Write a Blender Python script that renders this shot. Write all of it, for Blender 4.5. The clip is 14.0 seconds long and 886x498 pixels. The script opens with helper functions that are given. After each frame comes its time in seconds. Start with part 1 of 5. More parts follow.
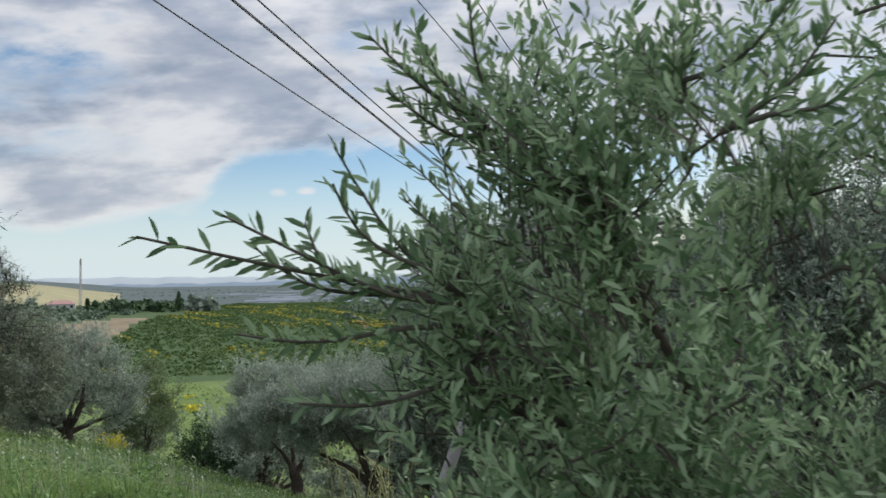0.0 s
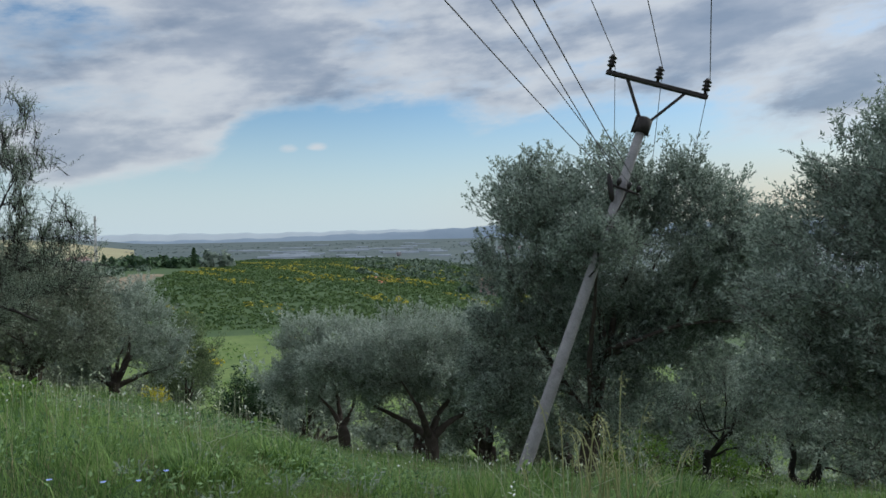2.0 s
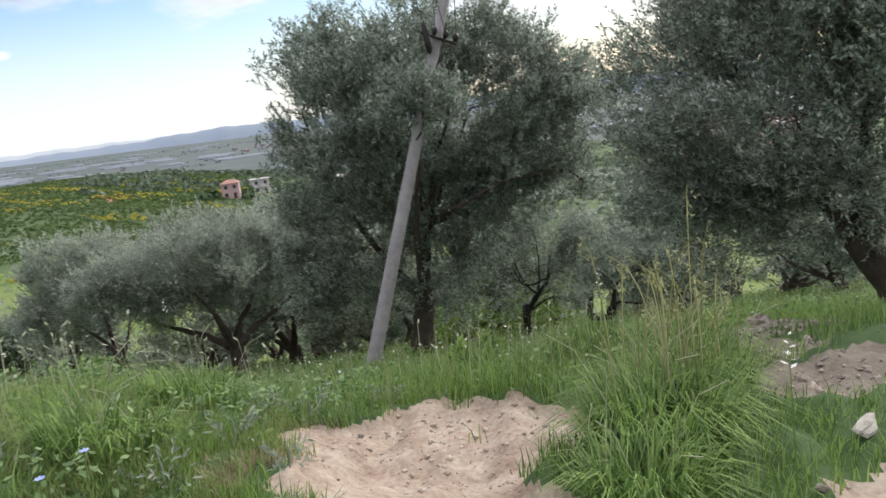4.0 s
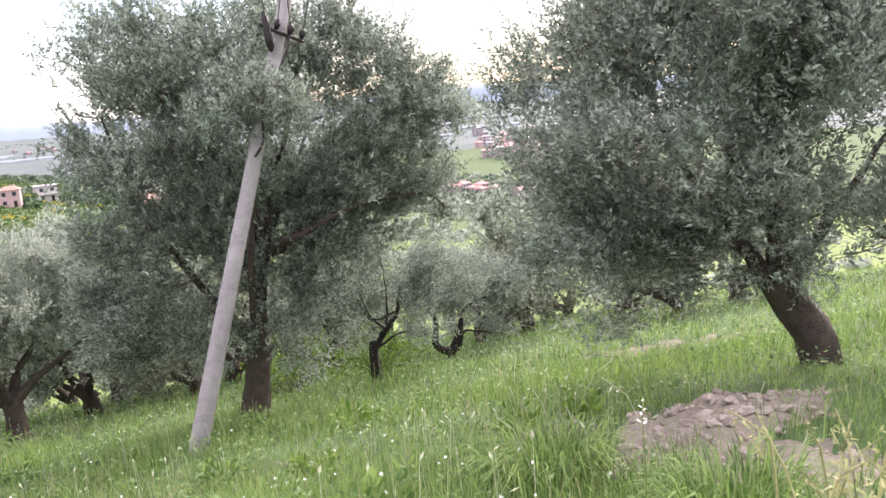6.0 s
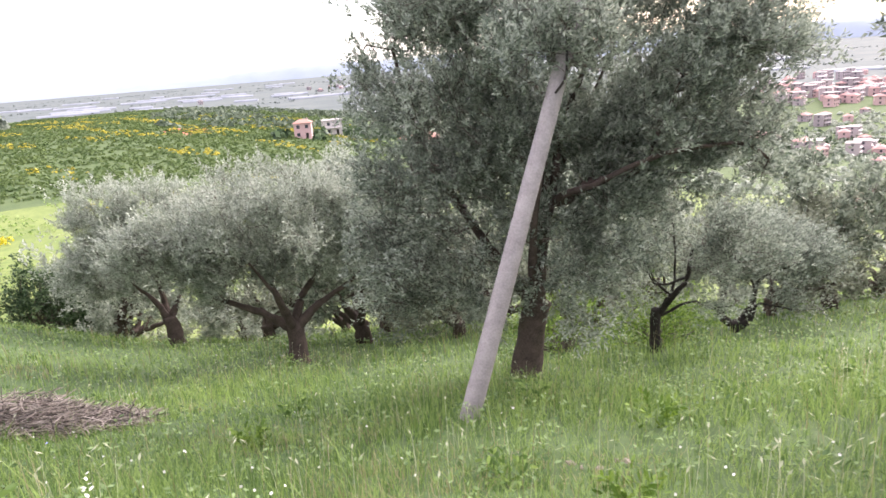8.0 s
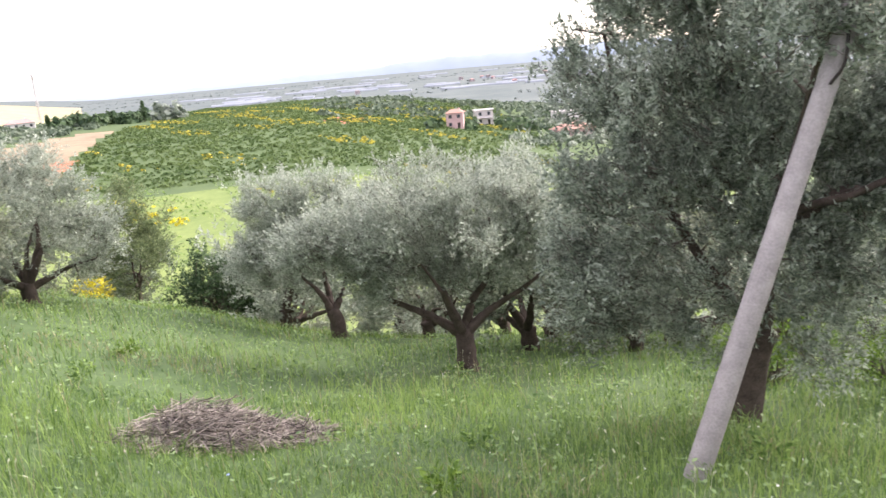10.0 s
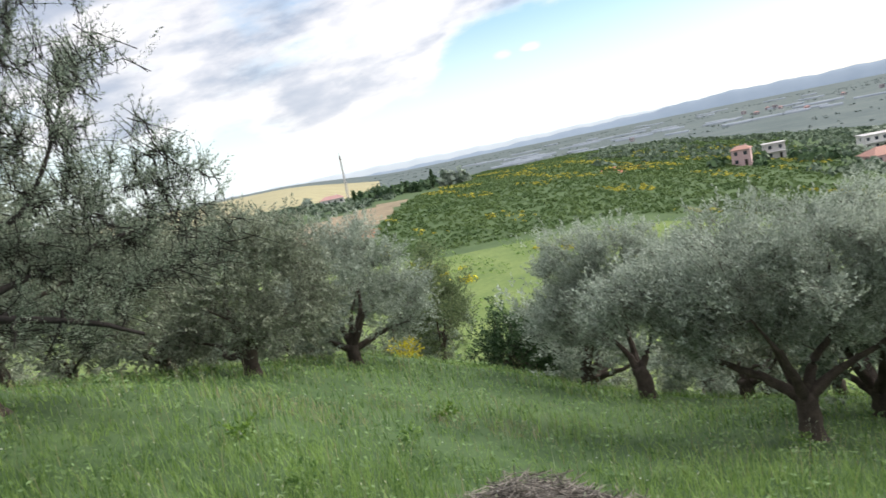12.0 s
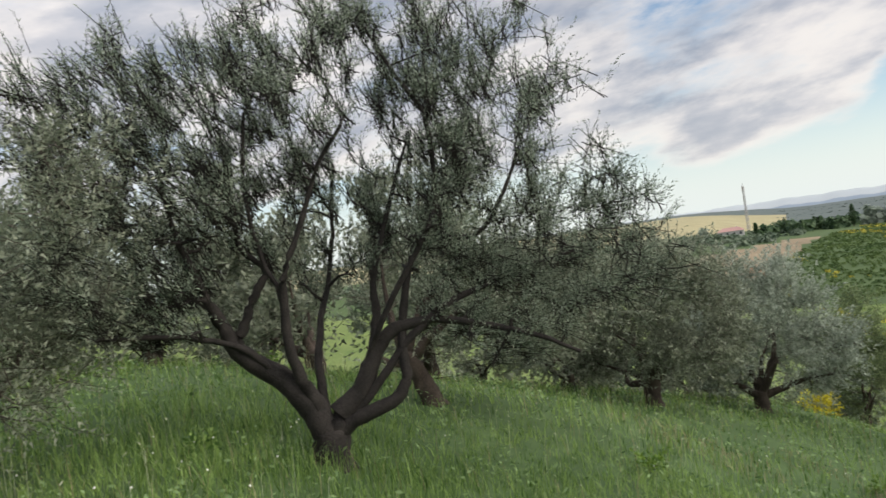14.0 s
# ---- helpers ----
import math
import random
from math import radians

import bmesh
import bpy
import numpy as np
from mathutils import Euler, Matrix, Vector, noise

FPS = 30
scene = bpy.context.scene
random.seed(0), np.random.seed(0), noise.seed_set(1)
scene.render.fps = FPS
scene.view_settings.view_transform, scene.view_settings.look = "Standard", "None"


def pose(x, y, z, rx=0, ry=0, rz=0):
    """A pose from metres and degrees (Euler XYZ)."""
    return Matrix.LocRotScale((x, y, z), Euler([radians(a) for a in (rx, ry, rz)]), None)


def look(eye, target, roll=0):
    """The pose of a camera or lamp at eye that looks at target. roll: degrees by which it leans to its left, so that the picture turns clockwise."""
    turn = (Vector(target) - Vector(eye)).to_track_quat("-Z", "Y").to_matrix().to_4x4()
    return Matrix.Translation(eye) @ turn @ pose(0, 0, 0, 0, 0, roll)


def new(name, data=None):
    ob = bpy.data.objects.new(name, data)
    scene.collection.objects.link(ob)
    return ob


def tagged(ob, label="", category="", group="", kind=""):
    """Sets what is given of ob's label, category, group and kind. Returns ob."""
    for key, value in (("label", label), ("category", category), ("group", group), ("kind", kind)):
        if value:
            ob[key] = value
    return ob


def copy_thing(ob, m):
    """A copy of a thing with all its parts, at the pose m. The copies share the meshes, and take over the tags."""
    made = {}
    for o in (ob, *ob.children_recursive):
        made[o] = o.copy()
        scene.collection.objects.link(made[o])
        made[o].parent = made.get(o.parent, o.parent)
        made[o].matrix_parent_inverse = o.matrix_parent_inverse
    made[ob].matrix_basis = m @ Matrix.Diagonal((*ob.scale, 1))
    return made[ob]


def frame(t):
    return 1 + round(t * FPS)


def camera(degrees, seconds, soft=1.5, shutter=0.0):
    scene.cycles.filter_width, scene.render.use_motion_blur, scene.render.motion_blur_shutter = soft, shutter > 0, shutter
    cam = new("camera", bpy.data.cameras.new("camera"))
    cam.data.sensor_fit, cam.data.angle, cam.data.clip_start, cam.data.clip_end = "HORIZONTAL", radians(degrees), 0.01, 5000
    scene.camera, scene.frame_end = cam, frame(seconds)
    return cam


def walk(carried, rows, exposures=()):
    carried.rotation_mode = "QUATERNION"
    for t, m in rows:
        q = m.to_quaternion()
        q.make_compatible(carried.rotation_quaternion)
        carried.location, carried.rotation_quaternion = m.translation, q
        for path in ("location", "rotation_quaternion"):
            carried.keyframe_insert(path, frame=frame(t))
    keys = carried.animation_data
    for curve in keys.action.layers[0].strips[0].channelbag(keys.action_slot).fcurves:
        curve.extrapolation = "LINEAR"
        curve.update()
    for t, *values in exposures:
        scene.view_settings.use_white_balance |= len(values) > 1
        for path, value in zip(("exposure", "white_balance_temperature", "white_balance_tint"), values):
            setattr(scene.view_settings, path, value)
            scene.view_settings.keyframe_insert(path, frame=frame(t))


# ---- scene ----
cam = camera(60.8, 14.0, soft=1.5, shutter=0.2)
PATH = [
    (0, (-0.555, 0.368, 1.564), (-0.556, 2.367, 1.625), -0.70),
    (0.5, (-0.883, 0.636, 1.531), (-0.963, 2.632, 1.626), -0.89),
    (1, (-1.219, 0.803, 1.476), (-1.301, 2.800, 1.545), -0.82),
    (1.5, (-1.626, 1.019, 1.467), (-1.673, 3.018, 1.457), -1.15),
    (2, (-1.979, 1.178, 1.403), (-2.011, 3.177, 1.347), -0.94),
    (2.5, (-2.304, 1.412, 1.272), (-2.265, 3.405, 1.110), -1.68),
    (3, (-2.646, 1.703, 1.179), (-2.422, 3.672, 0.912), -2.79),
    (3.5, (-2.955, 2.293, 1.058), (-2.549, 4.226, 0.746), -5.01),
    (4, (-3.190, 2.827, 1.023), (-2.591, 4.697, 0.644), -6.79),
    (4.2, (-3.258, 3.065, 1.033), (-2.558, 4.893, 0.624), -6.47),
    (6.3, (-2.900, 5.219, 1.097), (-1.854, 6.877, 0.700), -4.37),
    (6.5, (-2.892, 5.347, 1.101), (-1.897, 7.035, 0.698), -5.04),
    (7, (-2.866, 5.748, 1.064), (-1.952, 7.466, 0.601), -6.51),
    (7.5, (-2.870, 6.135, 1.007), (-2.183, 7.946, 0.510), -4.19),
    (8, (-2.850, 6.558, 0.975), (-2.435, 8.451, 0.481), -4.39),
    (8.2, (-2.889, 6.717, 0.951), (-2.511, 8.617, 0.455), -5.42),
    (10.3, (-3.484, 8.123, 0.997), (-3.570, 10.062, 0.513), -4.98),
    (10.5, (-3.576, 8.227, 0.997), (-3.759, 10.161, 0.518), -5.25),
    (11, (-3.713, 8.385, 1.055), (-4.102, 10.302, 0.638), -6.53),
    (11.5, (-3.863, 8.483, 1.062), (-4.353, 10.391, 0.718), -8.98),
    (12, (-4.008, 8.542, 1.052), (-4.671, 10.412, 0.801), -11.66),
    (12.5, (-4.198, 8.559, 1.082), (-5.097, 10.338, 0.914), -11.57),
    (13, (-4.301, 8.499, 1.098), (-5.386, 10.175, 0.991), -10.30),
    (13.5, (-4.440, 8.474, 1.123), (-5.740, 9.993, 1.077), -9.60),
    (14, (-4.535, 8.398, 1.138), (-6.014, 9.744, 1.135), -8.45),
]
EXPOSURES = [(0.0, 0.36, 6050, 6), (0.5, 0.16, 5600, 2), (1.0, 0.14, 5550, 2), (2.0, 0.1, 5700, 3), (2.6, 0.3, 5900, 4), (3.0, 0.38, 6050, 7), (3.5, 0.65, 6350, 11), (4.2, 0.9, 6350, 12), (5.5, 1.6, 6500, 18),
             (6.3, 2.05, 6550, 24), (6.9, 2.05, 6550, 25), (8.2, 2.0, 6650, 25), (10.3, 1.93, 6600, 21), (11.0, 1.7, 6550, 19), (11.5, 1.35, 6400, 12), (12.0, 1.0, 6350, 8), (13.0, 0.58, 6350, 6), (14.0, 0.58, 6600, 8)]
walk(cam, [(t, look(eye, target, roll)) for t, eye, target, roll in PATH], EXPOSURES)

# ---- daylight ----
SUN_AZ, SUN_EL = 60.0, 24.0     # degrees from +y towards +x; above the horizon


def make_world():
    world = bpy.data.worlds.new("evening_sky")
    scene.world = world
    world.use_nodes = True
    nt = world.node_tree
    nt.nodes.clear()
    N, L = nt.nodes.new, nt.links.new
    out, bg = N("ShaderNodeOutputWorld"), N("ShaderNodeBackground")
    sky = N("ShaderNodeTexSky")
    sky.sky_type, sky.sun_disc = "NISHITA", False
    sky.sun_elevation, sky.sun_rotation = radians(SUN_EL), radians(SUN_AZ)
    sky.air_density, sky.dust_density, sky.ozone_density = 1.0, 0.5, 3.0
    co = N("ShaderNodeTexCoord")
    sep = N("ShaderNodeSeparateXYZ")
    L(co.outputs["Generated"], sep.inputs[0])
    def math_node(kind, a, b=None, c=None):
        n = N("ShaderNodeMath")
        n.operation = kind
        for k, src in enumerate((a, b, c)):
            if src is None:
                continue
            if isinstance(src, (int, float)):
                n.inputs[k].default_value = src
            else:
                L(src, n.inputs[k])
        return n.outputs[0]

    height = math_node("MULTIPLY", math_node("ARCSINE", sep.outputs["Z"]), 57.3)
    azimuth = math_node("MULTIPLY", math_node("ARCTAN2", math_node("MULTIPLY", sep.outputs["X"], -1.0), sep.outputs["Y"]), 57.3)
    turn = N("ShaderNodeCombineXYZ")
    L(math_node("MULTIPLY_ADD", azimuth, 0.075, CLOUD_X), turn.inputs[0])
    L(math_node("MULTIPLY_ADD", height, 0.21, math_node("MULTIPLY", azimuth, 0.02)), turn.inputs[1])
    big, small = N("ShaderNodeTexNoise"), N("ShaderNodeTexNoise")
    big.inputs["Scale"].default_value, big.inputs["Detail"].default_value, big.inputs["Roughness"].default_value = 1.0, 10, 0.6
    small.inputs["Scale"].default_value, small.inputs["Detail"].default_value, small.inputs["Roughness"].default_value = 1.4, 8, 0.52
    for n in (big, small):
        L(turn.outputs[0], n.inputs["Vector"])
    # the cloud deck: its lower edge stands at another height in each direction
    edge = N("ShaderNodeValToRGB")
    edge.color_ramp.interpolation = "B_SPLINE"
    L(math_node("MULTIPLY_ADD", azimuth, 0.01, 0.5), edge.inputs[0])
    rim_line = ((-50, 6.0), (-30, 5.5), (-20, 6.8), (-13, 8.8), (-5, 7.9), (3, 9.2), (12, 9.6), (15.5, 8.4), (17.5, 5.2), (24, 4.0), (31, 3.2), (42, 5.0))
    for _ in range(len(rim_line) - 2):
        edge.color_ramp.elements.new(0.5)
    for stop, (a, e) in zip(edge.color_ramp.elements, rim_line):
        stop.position, stop.color = a / 100 + 0.5, (e / 20, e / 20, e / 20, 1)
    over = math_node("SUBTRACT", height, math_node("MULTIPLY", edge.outputs[0], 20.0))
    lift_cover = math_node("MINIMUM", math_node("MAXIMUM", math_node("MULTIPLY", over, 0.10), -0.6), 0.17)
    deck = math_node("ADD", math_node("SUBTRACT", big.outputs["Fac"], 0.5), lift_cover)
    body = deck
    # two small puffs low in the clear band
    for pa, pe, wide, tall in ((12.4, 6.05, 0.7, 0.33), (10.2, 6.15, 0.8, 0.32)):
        du, dv = math_node("DIVIDE", math_node("SUBTRACT", azimuth, pa), wide), math_node("DIVIDE", math_node("SUBTRACT", height, pe), tall)
        r2 = math_node("ADD", math_node("MULTIPLY", du, du), math_node("MULTIPLY", dv, dv))
        puff_value = math_node("MULTIPLY_ADD", math_node("SUBTRACT", small.outputs["Fac"], 0.5), 1.1, math_node("MULTIPLY_ADD", r2, -0.12, 0.06))
        deck = math_node("MAXIMUM", deck, puff_value)
    mask = N("ShaderNodeMapRange")
    mask.interpolation_type = "SMOOTHSTEP"
    mask.inputs["From Min"].default_value, mask.inputs["From Max"].default_value = -0.09, 0.16
    L(deck, mask.inputs["Value"])
    core = N("ShaderNodeMapRange")
    core.interpolation_type = "SMOOTHSTEP"
    core.inputs["From Min"].default_value, core.inputs["From Max"].default_value = 0.0, 0.27
    L(math_node("ADD", body, math_node("MULTIPLY_ADD", small.outputs["Fac"], 0.7, -0.35)), core.inputs["Value"])
    shade = N("ShaderNodeValToRGB")
    shade.color_ramp.elements[0].position, shade.color_ramp.elements[0].color = 0.33, (0.575, 0.55, 0.57, 1)
    shade.color_ramp.elements[1].position, shade.color_ramp.elements[1].color = 0.66, (0.285, 0.31, 0.375, 1)
    L(small.outputs["Fac"], shade.inputs[0])
    scaled = N("ShaderNodeVectorMath")
    scaled.operation = "SCALE"
    scaled.inputs["Scale"].default_value = 0.112
    L(sky.outputs[0], scaled.inputs[0])
    # pale haze low over the plain
    low = N("ShaderNodeMapRange")
    low.interpolation_type = "SMOOTHSTEP"
    low.inputs["From Min"].default_value, low.inputs["From Max"].default_value = -0.02, 0.19
    low.inputs["To Min"].default_value, low.inputs["To Max"].default_value = 0.88, 0.0
    L(sep.outputs["Z"], low.inputs["Value"])
    haze = N("ShaderNodeMix")
    haze.data_type = "RGBA"
    # warmer towards the low sun
    toward = N("ShaderNodeVectorMath")
    toward.operation = "DOT_PRODUCT"
    toward.inputs[1].default_value = (math.sin(radians(SUN_AZ)), math.cos(radians(SUN_AZ)), 0)
    L(co.outputs["Generated"], toward.inputs[0])
    near_sun = N("ShaderNodeMapRange")
    near_sun.interpolation_type = "SMOOTHSTEP"
    near_sun.inputs["From Min"].default_value, near_sun.inputs["From Max"].default_value = 0.40, 1.0
    L(toward.outputs["Value"], near_sun.inputs["Value"])
    glow = N("ShaderNodeMix")
    glow.data_type = "RGBA"
    glow.inputs["A"].default_value, glow.inputs["B"].default_value = (0.66, 0.71, 0.72, 1), (0.70, 0.52, 0.37, 1)
    L(near_sun.outputs[0], glow.inputs["Factor"])
    L(glow.outputs["Result"], haze.inputs["B"])
    L(low.outputs[0], haze.inputs["Factor"])
    L(scaled.outputs[0], haze.inputs["A"])
    mix = N("ShaderNodeMix")
    mix.data_type = "RGBA"
    fac = N("ShaderNodeMath")
    fac.operation = "MULTIPLY"
    fac.inputs[1].default_value = 0.9
    L(mask.outputs[0], fac.inputs[0])
    L(fac.outputs[0], mix.inputs["Factor"])
    rim = N("ShaderNodeMix")
    rim.data_type = "RGBA"
    rim.inputs["A"].default_value = (0.73, 0.68, 0.655, 1)
    L(core.outputs[0], rim.inputs["Factor"])
    L(shade.outputs[0], rim.inputs["B"])
    L(haze.outputs["Result"], mix.inputs["A"])
    L(rim.outputs["Result"], mix.inputs["B"])
    L(mix.outputs["Result"], bg.inputs["Color"])
    # a clouded sky is brighter overhead than low down
    zenith = N("ShaderNodeMapRange")
    zenith.inputs["From Min"].default_value, zenith.inputs["From Max"].default_value = 0.28, 0.85
    zenith.inputs["To Min"].default_value, zenith.inputs["To Max"].default_value = 0.90, 1.65
    L(sep.outputs["Z"], zenith.inputs["Value"])
    L(zenith.outputs[0], bg.inputs["Strength"])
    L(bg.outputs[0], out.inputs[0])


CLOUD_X = 0.3
make_world()
sun = new("sun", bpy.data.lights.new("sun", "SUN"))
sun.data.energy, sun.data.angle, sun.data.color = 2.1, radians(48), (1.0, 0.93, 0.82)
sun.matrix_world = look((0, 0, 0), (-math.sin(radians(SUN_AZ)) * math.cos(radians(SUN_EL + 8)), -math.cos(radians(SUN_AZ)) * math.cos(radians(SUN_EL + 8)), -math.sin(radians(SUN_EL + 8))))


# ---- materials ----
def material(name, dark, light, rough=0.8, scale=4.0, bump=0.3, vary="", spread=0.35, translucent=0.0, coord="Object", metal=0.0):
    """A surface whose colour wanders between two tones at two scales, with fine relief."""
    m = bpy.data.materials.new(name)
    m.use_nodes = True
    nt = m.node_tree
    N, L = nt.nodes.new, nt.links.new
    bsdf, out = nt.nodes["Principled BSDF"], nt.nodes["Material Output"]
    bsdf.inputs["Roughness"].default_value, bsdf.inputs["Metallic"].default_value = rough, metal
    bsdf.inputs["Specular IOR Level"].default_value = 0.3
    co = N("ShaderNodeTexCoord")
    a, b = N("ShaderNodeTexNoise"), N("ShaderNodeTexNoise")
    a.inputs["Scale"].default_value, a.inputs["Detail"].default_value = scale, 6
    b.inputs["Scale"].default_value, b.inputs["Detail"].default_value = scale * 7.3, 4
    for n in (a, b):
        L(co.outputs[coord], n.inputs["Vector"])
    both = N("ShaderNodeMath")
    both.operation = "MULTIPLY_ADD"
    both.inputs[1].default_value = 0.45
    L(b.outputs["Fac"], both.inputs[0])
    half = N("ShaderNodeMath")
    half.operation = "MULTIPLY"
    half.inputs[1].default_value = 0.55
    L(a.outputs["Fac"], half.inputs[0])
    L(half.outputs[0], both.inputs[2])
    value = both.outputs[0]
    if vary:
        if vary == "island":
            src = N("ShaderNodeNewGeometry").outputs["Random Per Island"]
        else:
            src = N("ShaderNodeObjectInfo").outputs["Random"]
        shift = N("ShaderNodeMath")
        shift.operation = "MULTIPLY_ADD"
        shift.inputs[1].default_value = spread
        L(src, shift.inputs[0])
        less = N("ShaderNodeMath")
        less.operation = "SUBTRACT"
        less.inputs[1].default_value = spread / 2
        L(value, less.inputs[0])
        L(less.outputs[0], shift.inputs[2])
        value = shift.outputs[0]
    ramp = N("ShaderNodeMapRange")
    ramp.inputs["From Min"].default_value, ramp.inputs["From Max"].default_value = 0.3, 0.7
    L(value, ramp.inputs["Value"])
    mix = N("ShaderNodeMix")
    mix.data_type = "RGBA"
    mix.inputs["A"].default_value, mix.inputs["B"].default_value = (*dark, 1), (*light, 1)
    L(ramp.outputs[0], mix.inputs["Factor"])
    L(mix.outputs["Result"], bsdf.inputs["Base Color"])
    if bump:
        bp = N("ShaderNodeBump")
        bp.inputs["Strength"].default_value, bp.inputs["Distance"].default_value = bump, 0.02
        L(value, bp.inputs["Height"])
        L(bp.outputs[0], bsdf.inputs["Normal"])
    if translucent:
        tr, ms = N("ShaderNodeBsdfTranslucent"), N("ShaderNodeMixShader")
        ms.inputs[0].default_value = translucent
        L(mix.outputs["Result"], tr.inputs["Color"])
        L(bsdf.outputs[0], ms.inputs[1])
        L(tr.outputs[0], ms.inputs[2])
        L(ms.outputs[0], out.inputs["Surface"])
    return m


LEAF = material("olive_leaf", (0.125, 0.162, 0.125), (0.41, 0.47, 0.39), 0.5, 0.6, 0, "island", 0.52, 0.45)
LEAF_GREY = material("grey_olive_leaf", (0.19, 0.23, 0.182), (0.49, 0.545, 0.455), 0.55, 0.6, 0, "island", 0.36, 0.45)
LEAF_DRY = material("dull_olive_leaf", (0.12, 0.145, 0.10), (0.34, 0.37, 0.275), 0.55, 0.6, 0, "island", 0.4, 0.3)
LEAF_NEAR = material("young_olive_leaf", (0.105, 0.175, 0.085), (0.39, 0.50, 0.31), 0.40, 1.2, 0, "island", 0.6, 0.42)
LEAF_BROWN = material("brownish_olive_leaf", (0.10, 0.135, 0.095), (0.365, 0.425, 0.325), 0.55, 0.6, 0, "island", 0.5, 0.3)
LEAF_MID = material("green_olive_leaf", (0.09, 0.13, 0.06), (0.25, 0.31, 0.15), 0.55, 0.6, 0, "island", 0.4, 0.4)
LEAF_LIME = material("lime_leaf", (0.08, 0.16, 0.02), (0.22, 0.34, 0.06), 0.6, 0.8, 0, "island", 0.6, 0.3)
LEAF_DARK = material("dark_bush_leaf", (0.03, 0.065, 0.03), (0.11, 0.175, 0.08), 0.6, 0.8, 0, "island", 0.6, 0.2)
LEAF_HEATH = material("broom_leaf", (0.05, 0.095, 0.03), (0.125, 0.18, 0.056), 0.8, 0.05, 0, "island", 0.22, 0.2)
BROOM_FLOWER = material("broom_in_flower", (0.28, 0.26, 0.04), (0.55, 0.49, 0.07), 0.8, 0.05, 0, "island", 0.3, 0.2)
FLOWER_YELLOW = material("broom_flower", (0.42, 0.37, 0.02), (0.74, 0.66, 0.05), 0.7, 0.8, 0, "island", 0.5, 0.3)
BARK = material("olive_bark", (0.025, 0.0195, 0.0165), (0.125, 0.097, 0.082), 0.92, 5.0, 0.9)
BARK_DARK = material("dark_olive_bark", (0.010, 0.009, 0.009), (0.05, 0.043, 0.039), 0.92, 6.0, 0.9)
TWIG = material("twig_bark", (0.05, 0.042, 0.034), (0.15, 0.13, 0.11), 0.9, 8.0, 0.3)
BLADE = material("grass_blade", (0.082, 0.16, 0.038), (0.30, 0.43, 0.125), 0.55, 0.35, 0, "island", 0.55, 0.42)
HERB = material("meadow_herbs", (0.085, 0.155, 0.055), (0.28, 0.40, 0.175), 0.6, 0.5, 0, "island", 0.6, 0.35)
BLADE_DRY = material("dry_grass", (0.22, 0.19, 0.10), (0.46, 0.41, 0.25), 0.8, 0.7, 0, "island", 0.5, 0.2)
STALK = material("yellow_stalk", (0.30, 0.31, 0.14), (0.54, 0.54, 0.29), 0.75, 0.7, 0, "island", 0.5, 0.3)
TURF = material("turf", (0.035, 0.068, 0.024), (0.095, 0.15, 0.055), 0.95, 0.8, 0.6)
SOIL = material("bare_soil", (0.24, 0.165, 0.12), (0.54, 0.46, 0.37), 0.95, 4.2, 1.0)
DARK_SOIL = material("brown_soil", (0.115, 0.094, 0.073), (0.295, 0.26, 0.21), 0.95, 3.2, 1.0)
PALE_STONE = material("smooth_pale_stone", (0.34, 0.32, 0.27), (0.50, 0.48, 0.42), 0.85, 5.0, 0.3)
RUBBLE = material("soil_clods", (0.36, 0.295, 0.24), (0.54, 0.47, 0.39), 0.95, 6.0, 0.6, "island", 0.4)
CONCRETE = material("pole_concrete", (0.215, 0.20, 0.205), (0.41, 0.385, 0.385), 0.85, 6.0, 0.5)
STEEL = material("dark_steel", (0.018, 0.016, 0.015), (0.06, 0.05, 0.045), 0.6, 9.0, 0.2, metal=0.4)
PORCELAIN = material("brown_porcelain", (0.012, 0.010, 0.010), (0.035, 0.026, 0.022), 0.25, 9.0, 0)
WIRE = material("weathered_wire", (0.03, 0.03, 0.03), (0.08, 0.08, 0.08), 0.55, 3.0, 0, metal=0.5)
STONE = material("pale_stone", (0.22, 0.18, 0.15), (0.43, 0.375, 0.325), 0.92, 9.0, 0.7, "object", 0.3)
STICK = material("dry_sticks", (0.09, 0.08, 0.072), (0.40, 0.355, 0.31), 0.95, 5.0, 0.3, "island", 0.6)
FIELD = material("meadow", (0.085, 0.14, 0.035), (0.20, 0.25, 0.075), 0.95, 0.16, 0.2)
SAND = material("ploughed_sand", (0.18, 0.14, 0.09), (0.31, 0.245, 0.16), 0.95, 0.06, 0.2)
OCHRE = material("ripe_field", (0.26, 0.235, 0.13), (0.40, 0.36, 0.21), 0.95, 0.012, 0)
RED_SOIL = material("red_soil", (0.30, 0.11, 0.06), (0.44, 0.19, 0.11), 0.95, 0.2, 0)
HEATH = material("heath", (0.04, 0.075, 0.026), (0.09, 0.135, 0.045), 0.95, 0.25, 0)
# olive leaf greyed in its base colour in place of haze with distance
FAR_LEAF_HAZED = material("olive_leaf_haze_painted", (0.06, 0.095, 0.06), (0.17, 0.215, 0.15), 0.8, 0.05, 0, "island", 0.5, 0.2)
# leaf green shifted to blue-grey, painting the haze over the plain
PLAIN_LEAF_HAZED = material("plain_trees_haze_painted", (0.07, 0.09, 0.09), (0.12, 0.145, 0.135), 0.9, 0.01, 0, "island", 0.5, 0)
# paler than any real slope: the base colour stands in for distance haze
FAR_RANGE_HAZED = material("far_range_haze_painted", (0.38, 0.42, 0.45), (0.42, 0.46, 0.49), 1.0, 0.002, 0)
